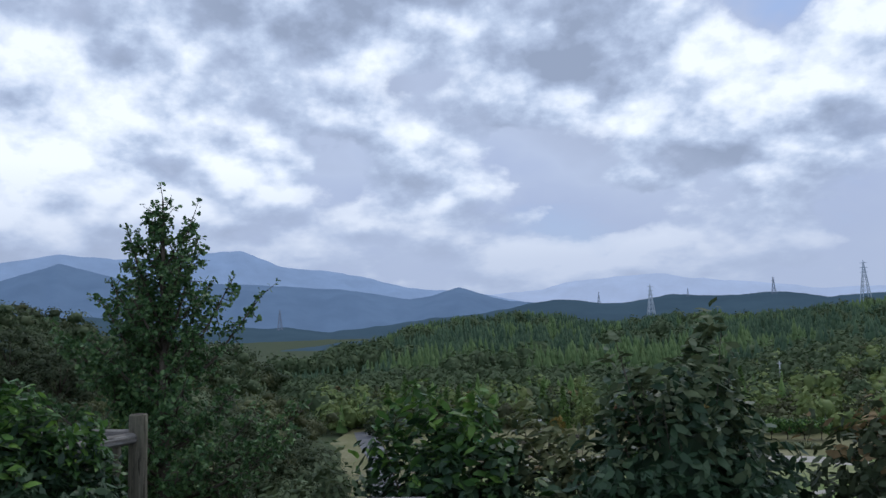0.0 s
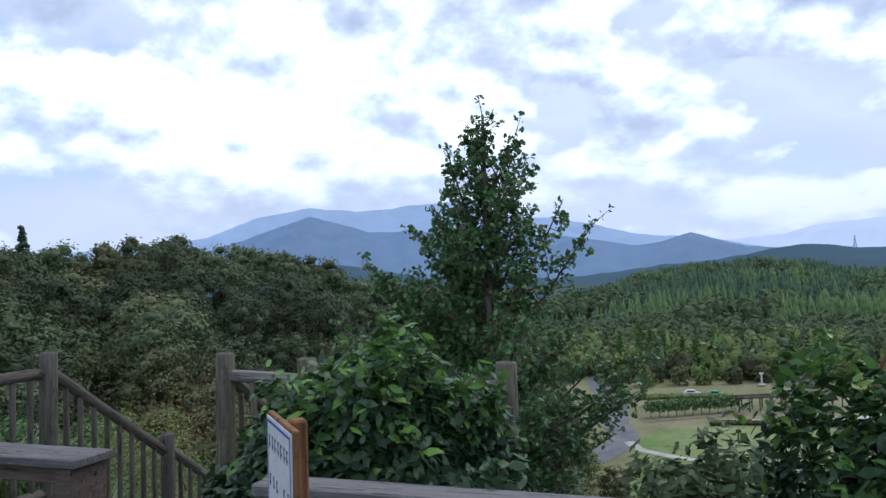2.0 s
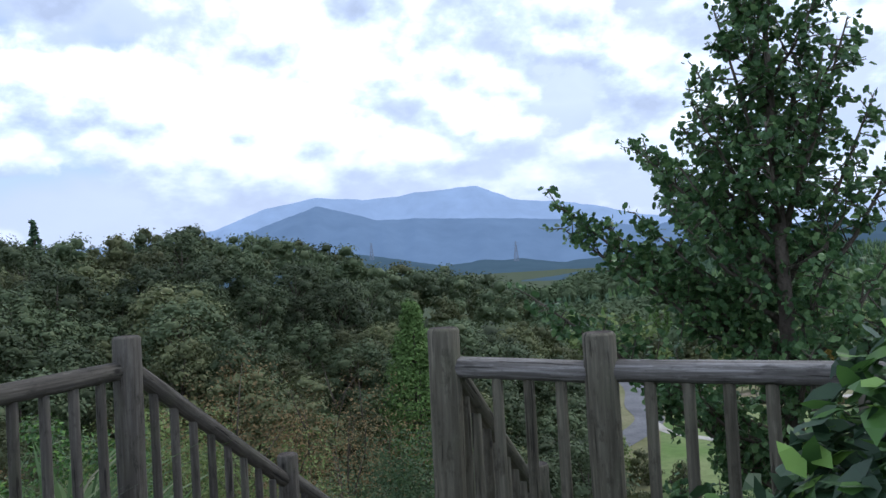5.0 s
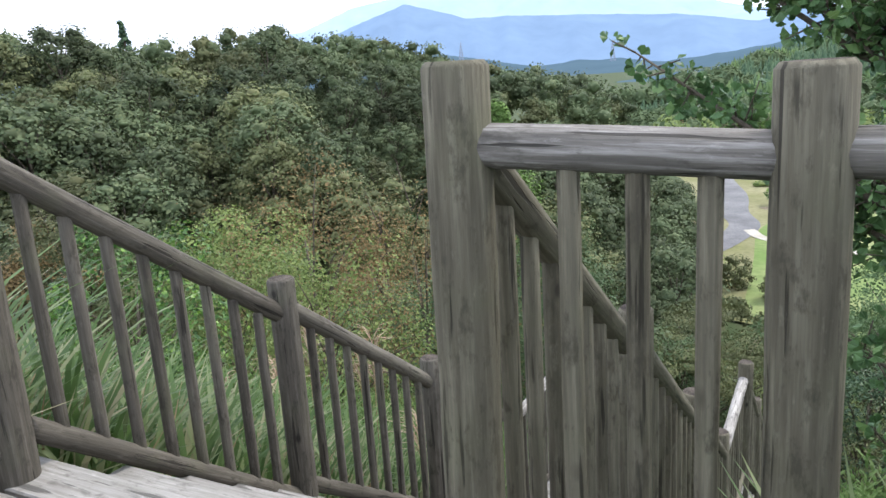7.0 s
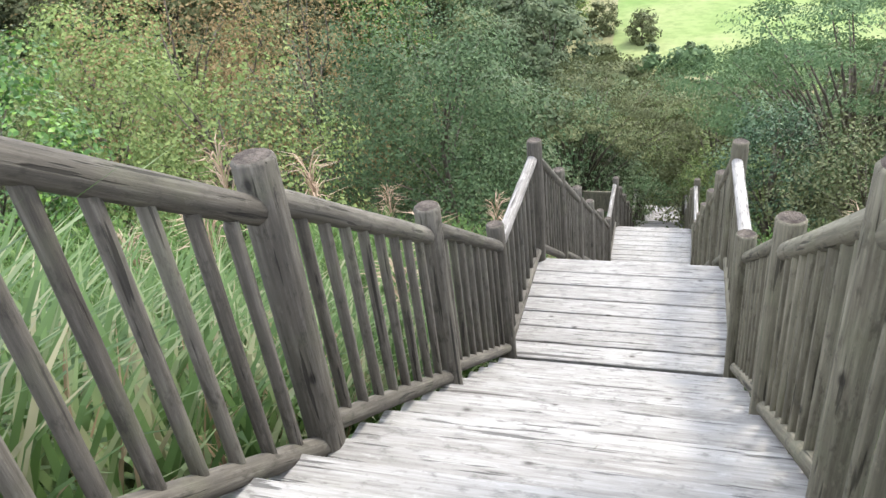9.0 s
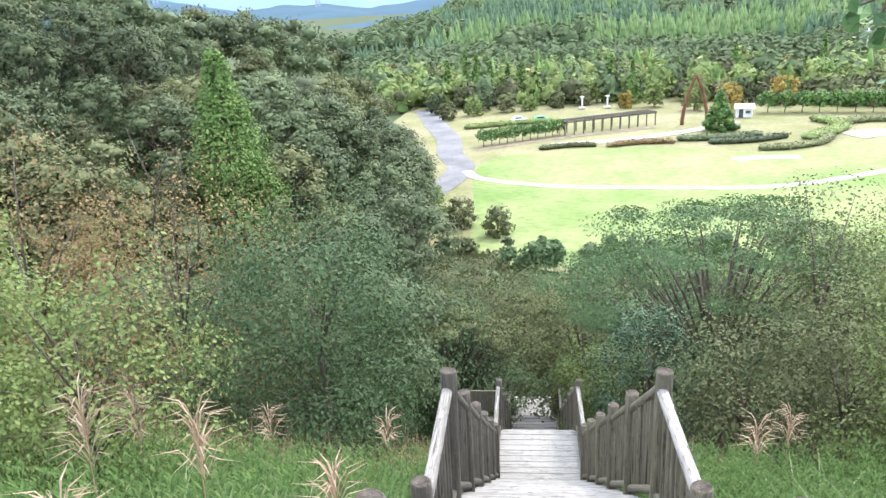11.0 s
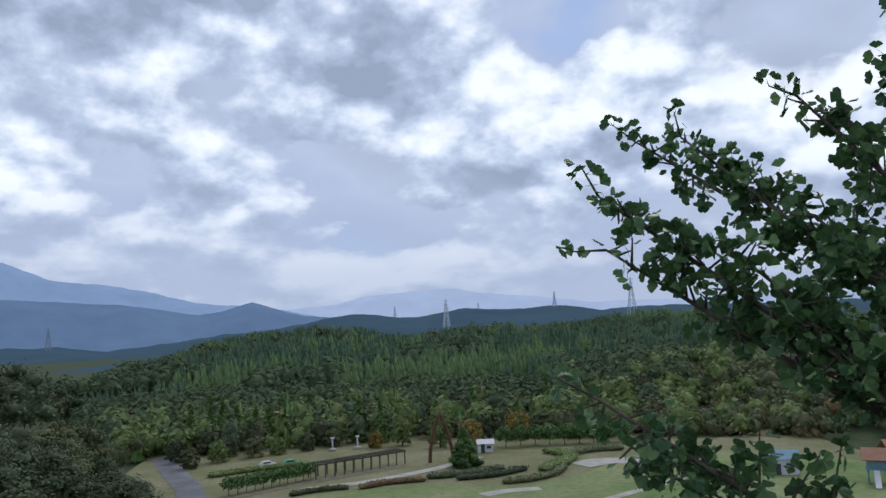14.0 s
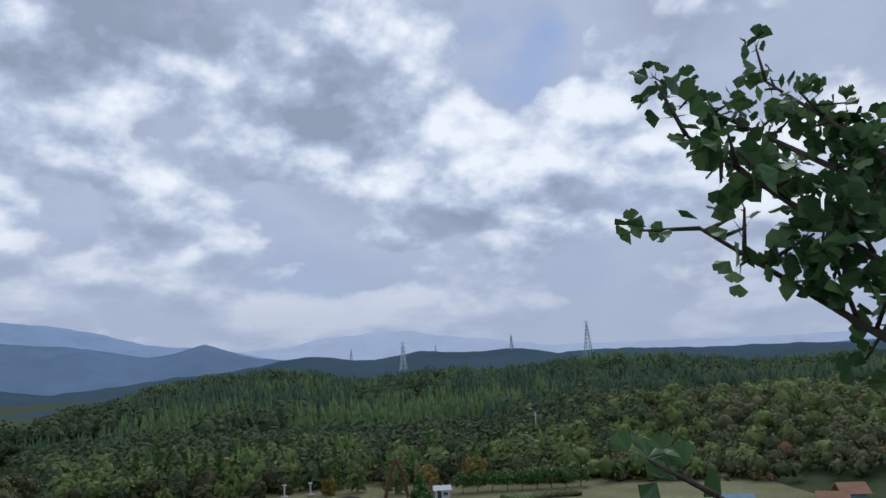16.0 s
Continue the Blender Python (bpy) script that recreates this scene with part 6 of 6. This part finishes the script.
def play_tower(x, y, turn):
    base = pose(x, y, Z0, 0, 0, turn)
    root = holder("play_tower", base, "playground house on teal legs with orange roof", "playground")
    for px in (-1.8, 1.8):
        for py in (-1.5, 1.5):
            part("leg", box_mesh("leg", 0.25, 0.25, 3.0, M_TEAL, 0.02, False), root, base @ pose(px, py, 0))
    part("floor", box_mesh("floor", 4.4, 3.8, 0.2, M_TEAL, 0.02), root, base @ pose(0, 0, 2.4))
    part("cabin", box_mesh("cabin", 4.0, 3.4, 1.4, M_TEAL, 0.05, False), root, base @ pose(0, 0, 2.5))
    for s in (-1, 1):
        part("roof", box_mesh("roof", 5.4, 3.0, 0.16, M_ORANGE, 0.02), root, base @ pose(0, s * 1.25, 4.9, -s * 36))
    part("slide", box_mesh("slide", 0.9, 4.6, 0.12, M_WHITE, 0.03), root, base @ pose(-0.6, -3.6, 1.3, 30))


play_tower(100.5, 112, -40)
play_tower(110, 118, -20)
for x, y in ((15.3, 196.7), (21.6, 196.8)):
    root = holder("monument", (x, y, Z0), "white stone pillar on a stepped base in the park", "monument", "white pillars")
    part("base", box_mesh("base", 1.8, 1.8, 0.5, M_GRAVEL, 0.1, False), root)
    part("pillar", box_mesh("pillar", 0.4, 0.4, 2.9, M_WHITE, 0.05, False), root)
    part("cap", box_mesh("cap", 1.0, 0.7, 0.35, M_WHITE, 0.05, False), root, pose(x, y, Z0 + 2.85))


# ---- pylons and poles ----
def pylon(az, dist, foot_el, tip_el, label, mat=M_STEEL):
    x, y = near_polar(az, dist)
    z0, z1 = EYE_Z + dist * math.tan(radians(foot_el)), EYE_Z + dist * math.tan(radians(tip_el))
    h = z1 - z0
    root = holder("pylon", Matrix.Translation((x, y, z0)) @ Matrix.Rotation(radians(az + 20), 4, "Z"), label, "pylon", "power line on the hills")
    w0, w1, th = h * 0.10, h * 0.022, h * 0.012
    legs, braces = [], []
    corners = [(-1, -1), (1, -1), (1, 1), (-1, 1)]
    at_ = lambda c, u: (c[0] * (w0 + (w1 - w0) * min(1, u * 1.25)), c[1] * (w0 + (w1 - w0) * min(1, u * 1.25)), h * u)
    for c in corners:
        part("leg", tubes_mesh("leg", [([at_(c, -0.25), at_(c, 0.4), at_(c, 0.8), (0, 0, h)], [th, th, th * 0.8, th * 0.6])], mat, 5), root)
    for k in range(6):
        u, v = k / 7, (k + 1) / 7
        for c, d in zip(corners, corners[1:] + corners[:1]):
            braces += [([at_(c, u), at_(d, v)], [th * 0.5] * 2), ([at_(d, u), at_(c, v)], [th * 0.5] * 2)]
    part("bracing", tubes_mesh("bracing", braces, mat, 4), root)
    for u in (0.62, 0.76, 0.90):
        part("cross_arm", tubes_mesh("cross_arm", [([(-h * 0.11, 0, h * u), (0, 0, h * (u + 0.02)), (h * 0.11, 0, h * u)], [th * 0.4, th, th * 0.4])], mat, 5), root)


# pylon steel with haze put in as emission, less of it in the dark copy
M_PYLON = haze_glow_material("steel_with_haze_glow", (0.30, 0.34, 0.40), (0.20, 0.25, 0.33), 0.8)
M_PYLON_DARK = haze_glow_material("hazed_steel_against_the_sky", (0.10, 0.12, 0.15), (0.13, 0.17, 0.25), 0.8)
pylon(-13.05, 1150, 0.3, 2.45, "pale lattice power pylon on the ridge", M_PYLON)
pylon(-21.2, 2050, 1.4, 2.6, "lattice power pylon on the far hills", M_PYLON_DARK)
pylon(-26.8, 1700, 1.2, 3.4, "tall lattice power pylon on the far hills", M_PYLON)
pylon(-9.2, 2050, 1.2, 2.0, "lattice power pylon on the far hills", M_PYLON_DARK)
pylon(-15.5, 2060, 1.4, 2.05, "lattice power pylon on the far hills", M_PYLON_DARK)
pylon(14.6, 2000, -0.2, 1.4, "lattice power pylon in the hazy valley", M_PYLON_DARK)
pylon(25.5, 2000, 0.4, 1.9, "lattice power pylon in the hazy valley", M_PYLON_DARK)
x, y = near_polar(-22.6, 270)
root = holder("utility_pole", (x, y, ground_z(x, y)), "grey concrete utility pole on the far hillside", "pole")
part("pole", tubes_mesh("pole", [([(0, 0, -1), (0, 0, 11)], [0.28, 0.18])], M_STEEL, 8), root)
part("cross_arm", tubes_mesh("cross_arm", [([(-0.9, 0, 10.2), (0.9, 0, 10.2)], [0.09, 0.09])], M_STEEL, 6), root)

# dry twigs fallen on the steps
def fallen_twig(x, y, z, turn, length, seed):
    r = np.random.default_rng(seed)
    root = holder("twig", pose(x, y, z, 0, 0, turn), "thin dark dry twig lying on a plank step", "twig", "twigs on the steps")
    main = [(length * (u - 0.5), 0.012 * math.sin(u * 5 + seed), 0.004 + 0.004 * (k % 2)) for k, u in enumerate((0, 0.3, 0.65, 1.0))]
    paths = [(main, [0.003, 0.0026, 0.002, 0.001])]
    for u in (0.35, 0.7):
        a = np.array((length * (u - 0.5), 0.01, 0.005))
        paths.append(([tuple(a), tuple(a + np.array((0.03, r.choice((-1, 1)) * 0.025, 0.004)))], [0.0018, 0.0008]))
    part("stem", tubes_mesh("stem", paths, M_LOG_DARK, 5), root)


tread = lambda y: -2.73 / 16 * (math.floor((y - 0.10) / (3.98 / 16)) + 1)
for k, (x, y, turn, length) in enumerate(((1.41, 0.68, -48, 0.19), (1.41, 0.56, -25, 0.09), (0.92, 1.75, 20, 0.10), (0.62, 0.35, 70, 0.07))):
    fallen_twig(x, y, tread(y) + 0.002, turn, length, k)

# a small sign board among the trees by the stair
x, y = -0.55, 17.5
z = ground_z(x, y)
root = holder("trail_sign", (x, y, z), "brown wooden trail sign board on two posts by the stair", "sign")
part("board", box_mesh("board", 1.0, 0.05, 0.6, M_LOG, 0.01), root, pose(x, y, z + 2.0))
for s in (-0.36, 0.36):
    part("post", box_mesh("post", 0.08, 0.08, 2.2, M_LOG_DARK, 0.008, False), root, pose(x + s, y + 0.07, z))
for s in SHAPES + FINE:
    for o in (*s.children_recursive, s):
        bpy.data.objects.remove(o)
